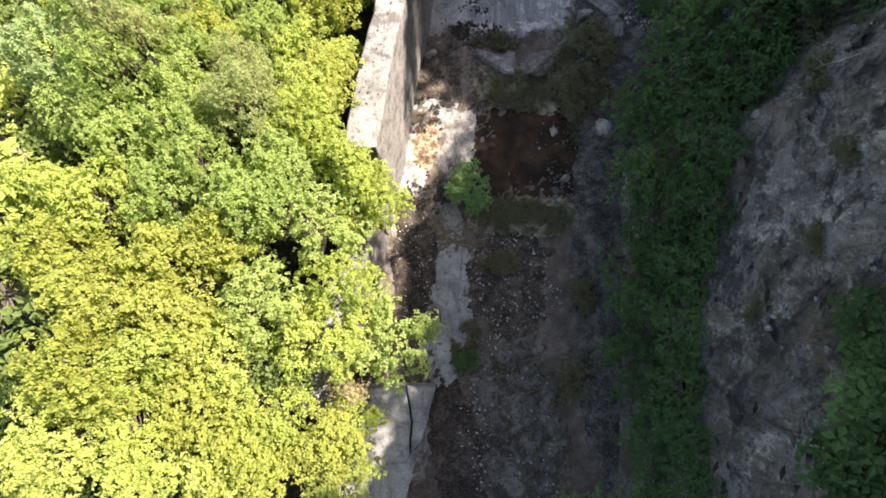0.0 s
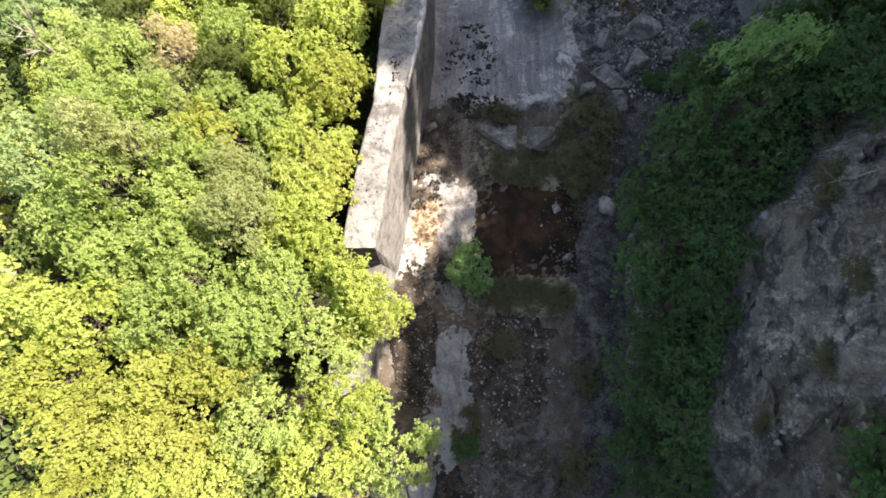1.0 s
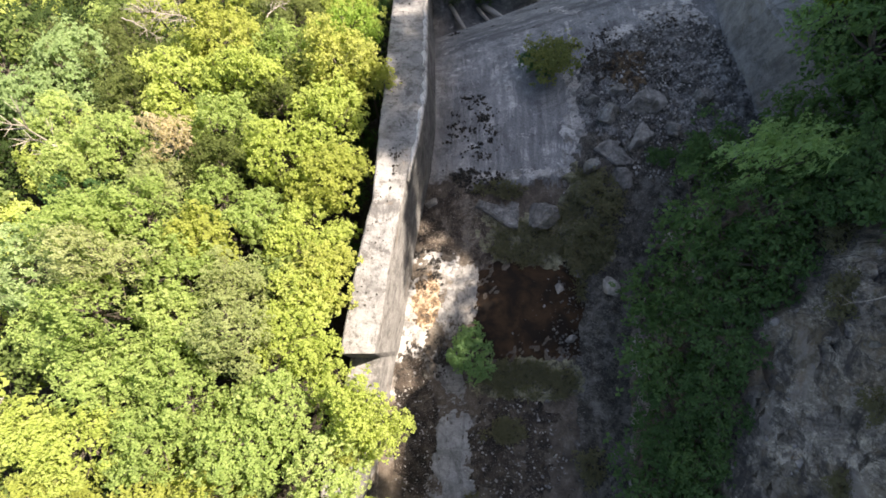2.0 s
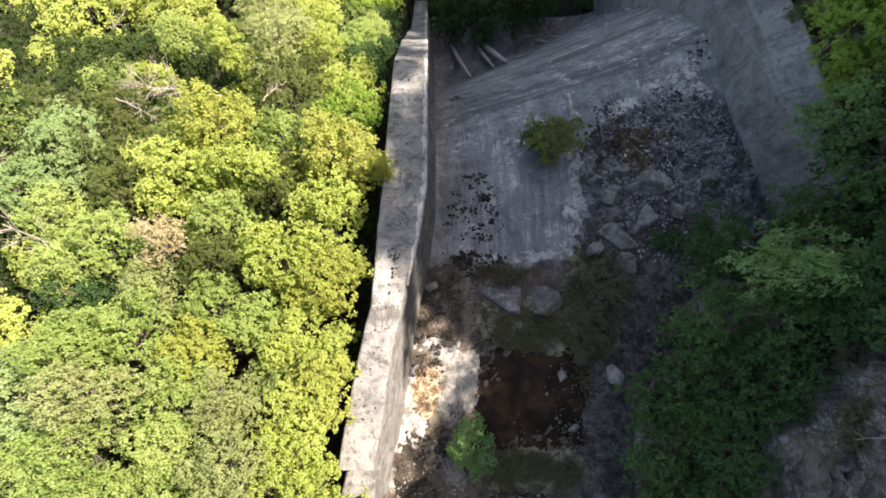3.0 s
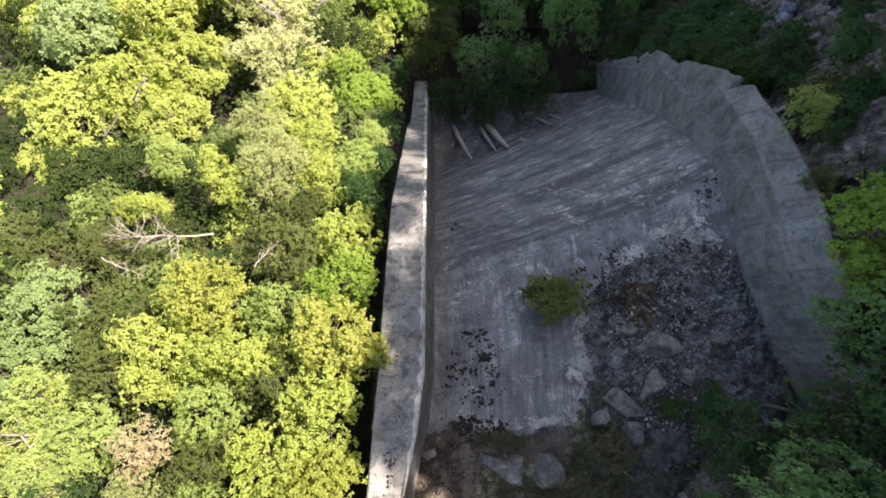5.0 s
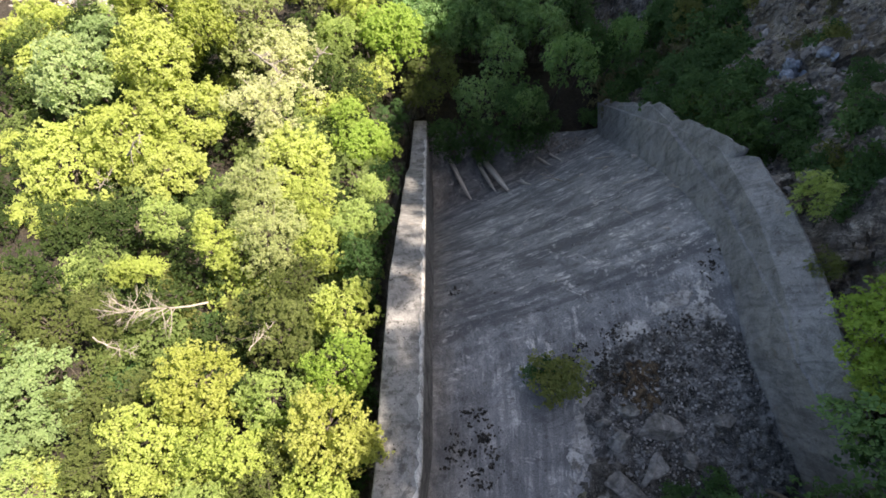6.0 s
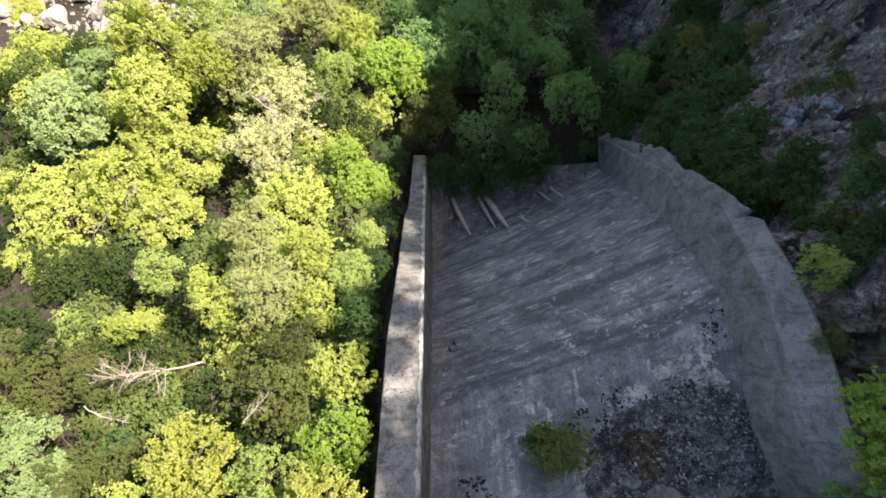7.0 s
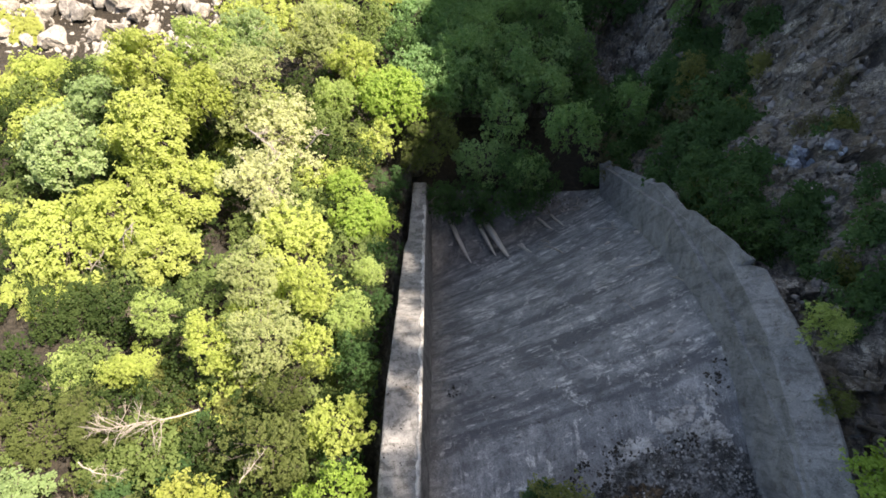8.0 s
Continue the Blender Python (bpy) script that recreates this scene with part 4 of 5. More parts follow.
# ---- loose things in the channel ----
def outline(seed, turn, rough):
    return 1 + rough * (0.55 * math.sin(2 * turn + seed) + 0.35 * math.sin(3 * turn + 2.1 * seed) + 0.3 * math.sin(5 * turn + 3.7 * seed) + 0.35 * noise.noise(Vector((2.2 * math.cos(turn), 2.2 * math.sin(turn), seed))) + 0.45 * noise.noise(Vector((6 * math.cos(turn), 6 * math.sin(turn), seed))) + 0.35 * noise.noise(Vector((15 * math.cos(turn), 15 * math.sin(turn), seed))))


def bed_sheet(name, x, y, rx, ry, mat, label, category, thick=0.05, rough=0.34, turn=0.0, seed=1.0, lumps=1.0):
    """A ragged-edged sheet lying on the channel's floor: it thins out and breaks up towards its rim."""
    step = 0.05 if rx * ry < 1.5 else 0.075 if rx * ry < 6 else 0.11
    ca, sa = math.cos(radians(turn)), math.sin(radians(turn))
    nx, ny = int(1.5 * rx / step), int(1.5 * ry / step)
    verts, above, index = [], [], {}
    for j in range(-ny, ny + 1):
        for i in range(-nx, nx + 1):
            dx, dy = i * step, j * step
            px, py = x + dx * ca - dy * sa, y + dx * sa + dy * ca
            body = 1 - (abs(dx) / rx) ** 2.3 - (abs(dy) / ry) ** 2.3
            body += 2.6 * rough * (bumps(px, py, seed, 1.3, 3) + 0.6 * bumps(px, py, seed + 5, 0.35, 3) + 0.45 * noise.noise(Vector((px * 8, py * 8, seed))) + 0.3 * noise.noise(Vector((px * 19, py * 19, seed))))
            up = max(-0.05, min(1.0, 1.6 * body)) * thick * (1 + 0.5 * lumps * bumps(px, py, seed + 9, 0.3, 3))
            index[i, j] = len(verts)
            verts.append((px, py, chute_z(px, py) + min(up, thick * 1.6) + (0.01 if body > 0 else -0.02)))
            above.append(body > 0)
    faces = []
    for j in range(-ny, ny):
        for i in range(-nx, nx):
            f = (index[i, j], index[i + 1, j], index[i + 1, j + 1], index[i, j + 1])
            if any(above[k] for k in f):
                faces.append(f)
    used = sorted({k for f in faces for k in f})
    place = {k: n for n, k in enumerate(used)}
    me = mesh_of(name, [verts[k] for k in used], [tuple(place[k] for k in f) for f in faces], mat)
    return tagged(new(name, me), label, category, kind="stuff")


def stone_shape(rng, sx, sy, sz, detail=2):
    bm = bmesh.new()
    bmesh.ops.create_icosphere(bm, subdivisions=detail, radius=1.0)
    off = Vector((rng.uniform(-50, 50), rng.uniform(-50, 50), rng.uniform(-50, 50)))
    cuts = [(Vector((rng.gauss(0, 1), rng.gauss(0, 1), rng.gauss(0, 0.7))).normalized(), rng.uniform(0.36, 0.78)) for _ in range(11)]
    for v in bm.verts:
        d = v.co.copy()
        for way, reach in cuts:
            over = d.dot(way) - reach
            if over > 0:
                d -= way * over * 0.92
        d *= 1 + 0.14 * noise.noise(d * 2.1 + off) + (0.09 * noise.noise(d * 5 + off) + 0.05 * noise.noise(d * 12 + off) if detail > 2 else 0)
        v.co = Vector((d.x * sx, d.y * sy, d.z * sz))
    verts, faces = [v.co.copy() for v in bm.verts], [tuple(v.index for v in f.verts) for f in bm.faces]
    bm.free()
    return verts, faces


def boulder(x, y, sx, sy, sz, turn, mat, label, sunk=0.35, z=None, seed=0, group="boulders in the channel"):
    r = random.Random(seed + int(x * 100) + int(y * 37))
    verts, faces = stone_shape(r, sx, sy, sz, 4 if max(sx, sy) > 0.45 and y < 30 else 3)
    ob = new("boulder", mesh_of("boulder", verts, faces, mat, False))
    base = chute_z(x, y) if z is None else z
    ob.matrix_basis = pose(x, y, base + sz * (1 - 2 * sunk), 0, 0, turn)
    return tagged(ob, label, "boulder", group)


def scatter_stones(name, rng, count, spot, size, mat, label, category, lie=chute_z, flat=0.6):
    """Many loose stones as one mesh."""
    kinds = [stone_shape(rng, 1, 1, flat, 1) for _ in range(7)]
    bits = []
    for _ in range(count):
        x, y = spot(rng)
        s = size * (0.4 + 1.2 * rng.random() ** 2.2)
        m = pose(x, y, lie(x, y) + s * 0.2, rng.uniform(-25, 25), rng.uniform(-25, 25), rng.uniform(0, 360)) @ Matrix.Diagonal((s, s * rng.uniform(0.6, 1), s, 1))
        v, f = kinds[rng.randrange(7)]
        bits.append(([m @ p for p in v], f))
    verts, faces = join(bits)
    return tagged(new(name, mesh_of(name, verts, faces, mat, False)), label, category, kind="stuff")


def grass_patch(name, rng, x, y, rx, ry, count, tall, mat, label, seed=1.0, lie=chute_z):
    """Tufts of bent blades over an irregular patch."""
    verts, faces = [], []
    while len(faces) < count * 2:
        a, f = rng.uniform(0, 2 * math.pi), math.sqrt(rng.random())
        r = f * outline(seed, a, 0.3)
        tx, ty = x + rx * r * math.cos(a), y + ry * r * math.sin(a)
        if noise.noise(Vector((tx * 1.3, ty * 1.3, seed))) < -0.25:
            continue
        base = lie(tx, ty)
        for _ in range(7):
            b = rng.uniform(0, 2 * math.pi)
            out = Vector((math.cos(b), math.sin(b), 0))
            side = Vector((-out.y, out.x, 0)) * rng.uniform(0.012, 0.026)
            h = tall * rng.uniform(0.5, 1.2)
            p = Vector((tx + rng.gauss(0, 0.06), ty + rng.gauss(0, 0.06), base))
            q, t = p + out * h * 0.3 + Vector((0, 0, h * 0.75)), p + out * h * 0.85 + Vector((0, 0, h * 0.8))
            n = len(verts)
            verts += [p - side, p + side, q + side * 0.8, q - side * 0.8, t]
            faces += [(n, n + 1, n + 2, n + 3), (n + 3, n + 2, n + 4)]
    return tagged(new(name, mesh_of(name, verts, faces, mat, False)), label, "grass", kind="stuff")


CLUMP_MAT = soil_material("dark_moss_and_shade_clump", (0.008, 0.007, 0.006), (0.02, 0.017, 0.014), (0.045, 0.038, 0.03), 0.95, 5.0)
RUST_MAT = soil_material("reddish_moss_and_gravel", (0.02, 0.012, 0.006), (0.06, 0.038, 0.018), (0.13, 0.09, 0.05), 0.95, 5.0)
BOULDER_MAT = rock_material("pale_boulder_rock", (0.32, 0.315, 0.305), (0.17, 0.168, 0.165), (0.05, 0.049, 0.048), 2.6)
bed_sheet("pool", 3.95, 8.5, 2.75, 2.2, WATER_MAT, "shallow pool of dark brown water on the concrete", "puddle", 0.02, 0.22, 0, 1.3, 0.0)
bed_sheet("mud_bank", 0.6, 12.0, 1.7, 1.75, MUD_MAT, "dark brown mud bank beside the wall", "mud", 0.10, 0.25, 0, 2.2)
bed_sheet("mud_bank", 3.2, 11.5, 2.5, 1.2, MOSS_MAT, "mossy mud bank above the pool", "mud", 0.09, 0.25, -10, 4.2)
bed_sheet("mud_bank", -1.25, 3.6, 0.9, 2.9, DARK_MUD_MAT, "dark brown gravelly mud at the foot of the wall", "mud", 0.08, 0.28, 4, 5.1)
bed_sheet("mud_bank", 2.7, 2.7, 1.8, 2.3, DARK_MUD_MAT, "dark brown mud bank strewn with stones", "mud", 0.08, 0.3, 0, 7.4)
bed_sheet("mud_bank", 0.7, -4.2, 1.15, 3.0, DARK_MUD_MAT, "reddish brown mud bank along the channel", "mud", 0.08, 0.25, 12, 8.8)
bed_sheet("mud_bank", 3.2, -3.2, 2.0, 3.6, SILT_MAT, "dark silt bank along the channel", "mud", 0.10, 0.22, 0, 9.7)
bed_sheet("mud_bank", 3.4, 5.5, 2.4, 0.85, MOSS_MAT, "mossy silt bar across the channel", "mud", 0.10, 0.22, 0, 3.3)
bed_sheet("mud_bank", 6.4, 12.2, 1.5, 2.6, MOSS_MAT, "mossy earth bank below the shrubs", "mud", 0.22, 0.22, 0, 6.3)
bed_sheet("mud_bank", 7.3, 3.0, 1.8, 9.0, SILT_MAT, "dark silt and gravel bank under the shaded trees", "gravel", 0.16, 0.10, 0, 11.9)
bed_sheet("sand_patch", -0.9, 8.7, 0.62, 1.45, SAND_MAT, "ochre gravel patch on pale concrete", "gravel", 0.04, 0.3, -6, 2.9)
bed_sheet("gravel_bank", 9.8, 18.2, 3.9, 3.2, GRAVEL_MAT, "dark gravel bank lying on the crest", "gravel", 0.30, 0.13, 24, 4.9)
bed_sheet("gravel_bank", 12.2, 16.4, 2.5, 3.6, GRAVEL_MAT, "dark gravel heaped against the retaining wall", "gravel", 0.38, 0.13, 0, 2.9)
bed_sheet("moss_patch", 8.1, 18.9, 1.25, 1.1, RUST_MAT, "reddish brown moss patch on the gravel bank", "moss", 0.40, 0.4, 10, 3.9)
bed_sheet("gravel_bank", 8.6, 13.4, 3.2, 3.6, SILT_MAT, "dark gravel bank below the retaining wall", "gravel", 0.30, 0.12, 0, 5.7)

rs = random.Random(21)


def in_blob(x, y, rx, ry, seed=1.0, rough=0.25):
    def spot(r):
        a, f = r.uniform(0, 2 * math.pi), math.sqrt(r.random())
        k = f * outline(seed, a, rough)
        return x + rx * k * math.cos(a), y + ry * k * math.sin(a)
    return spot


def in_clusters(x, y, rx, ry, count, seed, tight=0.16):
    """Spots gathered in ragged little groups over an oval."""
    r = random.Random(seed)
    hearts = [(x + rx * math.sqrt(f) * math.cos(a), y + ry * math.sqrt(f) * math.sin(a), r.uniform(0.4, 1.6)) for f, a in ((r.random(), r.uniform(0, 2 * math.pi)) for _ in range(count))]

    def spot(q):
        hx, hy, wide = hearts[int(len(hearts) * q.random() ** 1.5)]
        return hx + q.gauss(0, tight * wide), hy + q.gauss(0, tight * wide * 0.7)
    return spot


bank_lie = lambda x, y: chute_z(x, y) + 0.34
low_lie = lambda x, y: chute_z(x, y) + 0.06
scatter_stones("loose_gravel", rs, 2600, in_blob(10.4, 17.6, 3.6, 3.8, 4.9), 0.075, PEBBLE_MAT, "loose pale stones scattered over the gravel bank", "gravel", bank_lie)
scatter_stones("loose_gravel", rs, 1800, in_blob(10.4, 17.6, 3.6, 3.8, 4.9), 0.085, DARK_STONE_MAT, "loose dark stones scattered over the gravel bank", "gravel", bank_lie)
scatter_stones("loose_gravel", rs, 700, in_blob(8.4, 13.4, 2.8, 3.4, 5.7), 0.09, DARK_STONE_MAT, "loose grey stones below the retaining wall", "gravel", bank_lie)
scatter_stones("loose_gravel", rs, 420, in_blob(2.8, 2.7, 1.9, 2.4, 7.4), 0.07, PEBBLE_MAT, "pale pebbles strewn over brown mud", "pebbles", low_lie)
scatter_stones("loose_gravel", rs, 360, in_blob(-1.2, 3.6, 0.9, 2.9, 5.1), 0.06, PEBBLE_MAT, "pale pebbles at the foot of the wall", "pebbles", low_lie)
scatter_stones("loose_gravel", rs, 620, in_blob(2.6, -3.4, 2.2, 3.6, 9.7), 0.07, PEBBLE_MAT, "pale pebbles on mossy silt", "pebbles", low_lie)
scatter_stones("loose_gravel", rs, 45, in_blob(4.6, 8.0, 1.8, 1.8, 1.3), 0.045, STONE_MAT, "pebbles standing out of the brown pool", "pebbles", low_lie)
scatter_stones("loose_gravel", rs, 260, in_blob(5.6, 7.6, 1.0, 2.6, 3.0), 0.075, DARK_STONE_MAT, "grey stones along the edge of the pool", "pebbles", low_lie)
scatter_stones("loose_gravel", rs, 500, in_blob(6.4, 0.5, 1.6, 6.0, 2.0), 0.065, DARK_STONE_MAT, "grey stones on the gravel bank", "pebbles", low_lie)
scatter_stones("moss_clumps", rs, 420, in_clusters(1.35, 16.5, 1.1, 1.6, 40, 4), 0.085, CLUMP_MAT, "small dark moss clumps on the bare slab", "moss", chute_z, 0.3)
scatter_stones("moss_clumps", rs, 260, in_clusters(0.9, 14.15, 1.9, 0.3, 16, 5), 0.10, CLUMP_MAT, "small dark moss clumps along the broken slab edge", "moss", chute_z, 0.4)
scatter_stones("moss_clumps", rs, 700, in_clusters(8.3, 19.3, 2.2, 1.3, 60, 7, 0.17), 0.085, CLUMP_MAT, "small dark moss clumps on the gravel bank", "moss", bank_lie, 0.5)
scatter_stones("moss_clumps", rs, 260, lambda r: (lambda f: (6.4 + 4.4 * f + r.gauss(0, 0.3), 19.6 + 2.2 * f + r.gauss(0, 0.25)))(r.random()), 0.10, CLUMP_MAT, "small dark moss clumps along the rim of the gravel", "moss", chute_z, 0.5)
scatter_stones("moss_clumps", rs, 620, in_clusters(7.9, 20.0, 2.6, 1.4, 40, 6, 0.2), 0.09, CLUMP_MAT, "small dark moss clumps on the crest", "moss", chute_z, 0.3)

GREY = "grey weathered boulder lying in the channel"
for x, y, sx, sy, sz, turn, mat, label in [
    (4.25, 12.5, 1.05, 0.75, 0.75, 12, STONE_MAT, "large grey weathered boulder on the mossy bank"), (8.9, 17.45, 1.1, 0.8, 0.5, 25, STONE_MAT, "broad flat grey boulder on the gravel bank"),
    (7.1, 16.8, 0.65, 0.5, 0.45, 20, BOULDER_MAT, GREY), (7.65, 18.0, 0.5, 0.42, 0.4, 0, BOULDER_MAT, GREY), (7.2, 15.1, 1.0, 0.75, 0.32, -30, STONE_MAT, GREY), (8.5, 15.8, 0.9, 0.7, 0.34, 40, STONE_MAT, GREY), (7.7, 14.0, 0.7, 0.55, 0.45, 10, STONE_MAT, GREY),
    (6.4, 14.5, 0.5, 0.4, 0.4, 70, BOULDER_MAT, GREY), (11.4, 17.7, 0.75, 0.55, 0.4, 0, STONE_MAT, GREY), (9.9, 16.2, 0.55, 0.45, 0.4, 60, STONE_MAT, GREY), (6.5, 17.6, 0.35, 0.3, 0.3, 15, BOULDER_MAT, GREY), (4.9, 9.3, 0.30, 0.24, 0.2, 30, PALE_STONE_MAT, "small pale boulder at the edge of the pool"),
    (7.0, 9.3, 0.5, 0.6, 0.4, 30, PALE_STONE_MAT, "pale boulder beside the shaded shrubs"), (5.3, 7.2, 0.28, 0.22, 0.2, 0, STONE_MAT, GREY), (5.7, 9.9, 0.35, 0.3, 0.25, 0, STONE_MAT, GREY), (-0.55, 13.0, 0.38, 0.3, 0.16, 20, PALE_STONE_MAT, "pale flat stone in brown mud"),
]:
    boulder(x, y, sx, sy, sz * 1.3, turn, mat, label, 0.38, chute_z(x, y) + (0.3 if x > 6 and y > 13.5 else 0.0))
for k in range(9):
    y = 14.4 + 4.4 * k / 8
    boulder(6.05 + 0.25 * math.sin(1.9 * k) + 0.02 * k, y, rs.uniform(0.16, 0.34), rs.uniform(0.15, 0.3), rs.uniform(0.08, 0.14), rs.uniform(0, 360), BOULDER_MAT, "pale broken concrete lump along the slab edge")

grass_patch("grass_patch", rs, 3.5, 5.5, 2.2, 0.75, 2600, 0.30, GRASS_LEAF, "dull green grass on the silt bar", 3.3, low_lie)
grass_patch("grass_patch", rs, 2.4, 3.5, 0.75, 0.6, 900, 0.26, GRASS_LEAF, "dull green grass tuft on brown mud", 1.3, low_lie)
grass_patch("grass_patch", rs, 3.6, 11.2, 1.8, 0.8, 1900, 0.30, GRASS_LEAF, "dull green grass on the mossy bank", 4.2, low_lie)
grass_patch("grass_patch", rs, 6.2, 12.0, 1.2, 2.4, 2600, 0.40, GRASS_LEAF, "tall dull grass below the shrubs", 6.3, low_lie)
grass_patch("grass_patch", rs, 2.5, 13.6, 1.0, 0.35, 600, 0.25, GRASS_LEAF, "dull grass along the broken slab edge", 2.3, low_lie)
grass_patch("grass_patch", rs, 3.4, -3.0, 1.7, 3.2, 900, 0.2, GRASS_LEAF, "thin dull grass on mossy silt", 9.7, low_lie)
grass_patch("grass_patch", rs, 0.9, 0.2, 0.6, 0.8, 500, 0.24, GRASS_LEAF, "thin dull grass beside the concrete", 5.7, low_lie)



scatter_stones("moss_clumps", rs, 26, in_clusters(0.65, 23.3, 0.3, 0.3, 4, 10, 0.12), 0.09, CLUMP_MAT, "dark moss clumps on the chute face", "moss", chute_z, 0.3)
scatter_stones("moss_clumps", rs, 70, in_clusters(12.2, 24.4, 0.5, 1.3, 9, 11, 0.15), 0.09, CLUMP_MAT, "dark moss clumps on the chute face", "moss", chute_z, 0.3)
# dark clumps stand in for the wall's shading along the floor seam
scatter_stones("moss_clumps", rs, 420, lambda r: (lambda y: (along(y, EAST_IN) - 0.12 - abs(r.gauss(0, 0.14)), y))(15 + 16 * r.random() ** 1.4), 0.07, CLUMP_MAT, "dark clumps drawing the shaded seam under the ledge wall", "moss", chute_z, 0.3)
scatter_stones("moss_clumps", rs, 90, in_clusters(6.5, 24.0, 5.5, 3.0, 40, 12, 0.05), 0.05, CLUMP_MAT, "dark moss clumps on the chute face", "moss", chute_z, 0.3)
scatter_stones("concrete_chips", rs, 150, in_clusters(6.5, 26.5, 5.5, 6.0, 60, 13, 0.12), 0.06, PEBBLE_MAT, "pale concrete chips lying on the chute", "rubble", chute_z, 0.25)


wall_lie = lambda x, y: along(y, WEST_TOP)
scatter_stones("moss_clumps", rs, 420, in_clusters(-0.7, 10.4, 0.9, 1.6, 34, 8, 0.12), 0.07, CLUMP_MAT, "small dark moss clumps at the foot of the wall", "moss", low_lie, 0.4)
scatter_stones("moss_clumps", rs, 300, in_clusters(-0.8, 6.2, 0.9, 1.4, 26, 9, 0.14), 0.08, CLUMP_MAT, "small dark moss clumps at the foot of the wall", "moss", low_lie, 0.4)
scatter_stones("moss_clumps", rs, 34, in_blob(-1.75, 13.4, 0.22, 0.55, 3.0), 0.07, CLUMP_MAT, "small dark moss clumps on the wall top", "moss", wall_lie, 0.3)
scatter_stones("moss_clumps", rs, 240, lambda r: (lambda y: (along(y, WEST_OUT) + r.uniform(0.12, 0.95) ** 1.3, y))(8 + 16 * r.random() ** 1.4), 0.042, CLUMP_MAT, "small dark moss clumps on the wall top", "moss", wall_lie, 0.3)


SCRUB_LEAF = leaf_material("feathery_olive_leaf", (0.120, 0.156, 0.048), (0.216, 0.240, 0.084), (0.324, 0.336, 0.144))
SHRUBS = [shrub_kind("shrub", 61, 1.1, 1.0, DEEP_LEAF, 180, 0.165, "small green shrub growing in the channel", 9),
          shrub_kind("shrub", 62, 1.0, 1.2, GRASS_LEAF, 260, 0.12, "olive scrub growing out of bare ground", 10),
          shrub_kind("shrub", 63, 1.2, 1.1, FRESH_LEAF, 300, 0.13, "fresh green shrub on the cliff ledge", 9),
          shrub_kind("shrub", 64, 1.2, 1.0, SCRUB_LEAF, 420, 0.09, "olive green feathery bush", 16)]
STANDING = set()


def shrub_at(which, x, y, z, size=1.0, turn=0.0, label=""):
    ob = SHRUBS[which]
    if which in STANDING:
        ob = copy_thing(ob, pose(x, y, z, 0, 0, turn))
    STANDING.add(which)
    ob.matrix_basis = pose(x, y, z, 0, 0, turn)
    ob.scale = (size,) * 3
    return tagged(ob, label)


for which, x, y, size, label in [(2, 0.8, 6.5, 1.2, "small green shrub on the bank beside the pool"), (3, 4.8, 19.3, 1.5, "olive green bush rooted in the bare slab"), (0, 4.2, 19.6, 0.8, "small green shrub rooted in the bare slab"),
                                 (1, 6.6, 13.0, 1.1, ""), (1, 6.3, 11.2, 1.0, ""), (1, 5.6, 10.6, 0.8, ""), (0, 9.3, 14.9, 0.6, ""), (0, 1.0, -0.6, 0.6, ""), (1, 5.2, -1.5, 0.9, ""), (1, 5.8, 2.0, 0.8, ""), (0, 10.8, 15.0, 0.9, "")]:
    shrub_at(which, x, y, chute_z(x, y), size, 40 * x, label)
for which, x, y, size in [(2, 11.2, -1.4, 1.0), (0, 11.5, 0.6, 1.3), (0, 11.0, -3.6, 1.5), (0, 11.6, -2.4, 1.6), (0, 11.4, -0.6, 1.4), (1, 11.6, 5.4, 0.6), (1, 11.8, 8.4, 0.8), (1, 11.0, 3.0, 0.5), (1, 10.0, 1.0, 0.5), (1, 12.6, 10.4, 0.9),
                          (0, 12.2, 12.2, 1.2), (0, 13.0, 11.0, 1.2), (1, 16.8, 33.6, 1.2), (1, 18.0, 36.8, 1.0), (0, 19.6, 33.0, 1.2), (0, 20.5, 31.0, 1.3), (1, 20.8, 37.6, 1.2), (0, 17.0, 41.4, 1.3), (1, 18.8, 43.2, 1.4), (1, 22.4, 35.6, 1.1),
                          (1, 15.4, 45.6, 1.3), (0, 14.4, 36.4, 1.3), (1, 23.6, 40.4, 1.2), (0, 20.6, 44.8, 1.4), (0, 17.8, 46.6, 1.3), (0, 13.0, 46.4, 1.4), (1, 14.6, 28.8, 0.8), (1, 15.0, 34.6, 1.0)]:
    shrub_at(which, x, y, land_z(x, y) - 0.1, size, 50 * x + 20 * y)


for x in np.arange(-15.0, -8.8, 1.15):
    for y in np.arange(18.6, 23.6, 1.2):
        shrub_at(3 if int(x * 7 + y * 5) % 3 else 0, x + 0.4 * math.sin(5 * y), y + 0.4 * math.sin(4 * x), land_z(x, y) - 0.1, 0.9 + 0.4 * math.sin(7 * x + y), 70 * x + 30 * y, "olive undergrowth beneath the dead tree")
gully = random.Random(31)
for _ in range(46):
    x, y = gully.uniform(12.5, 20.5), gully.uniform(38.5, 50)
    shrub_at(gully.choice([0, 0, 1]), x, y, land_z(x, y) - 0.1, gully.uniform(0.9, 1.8), gully.uniform(0, 360))


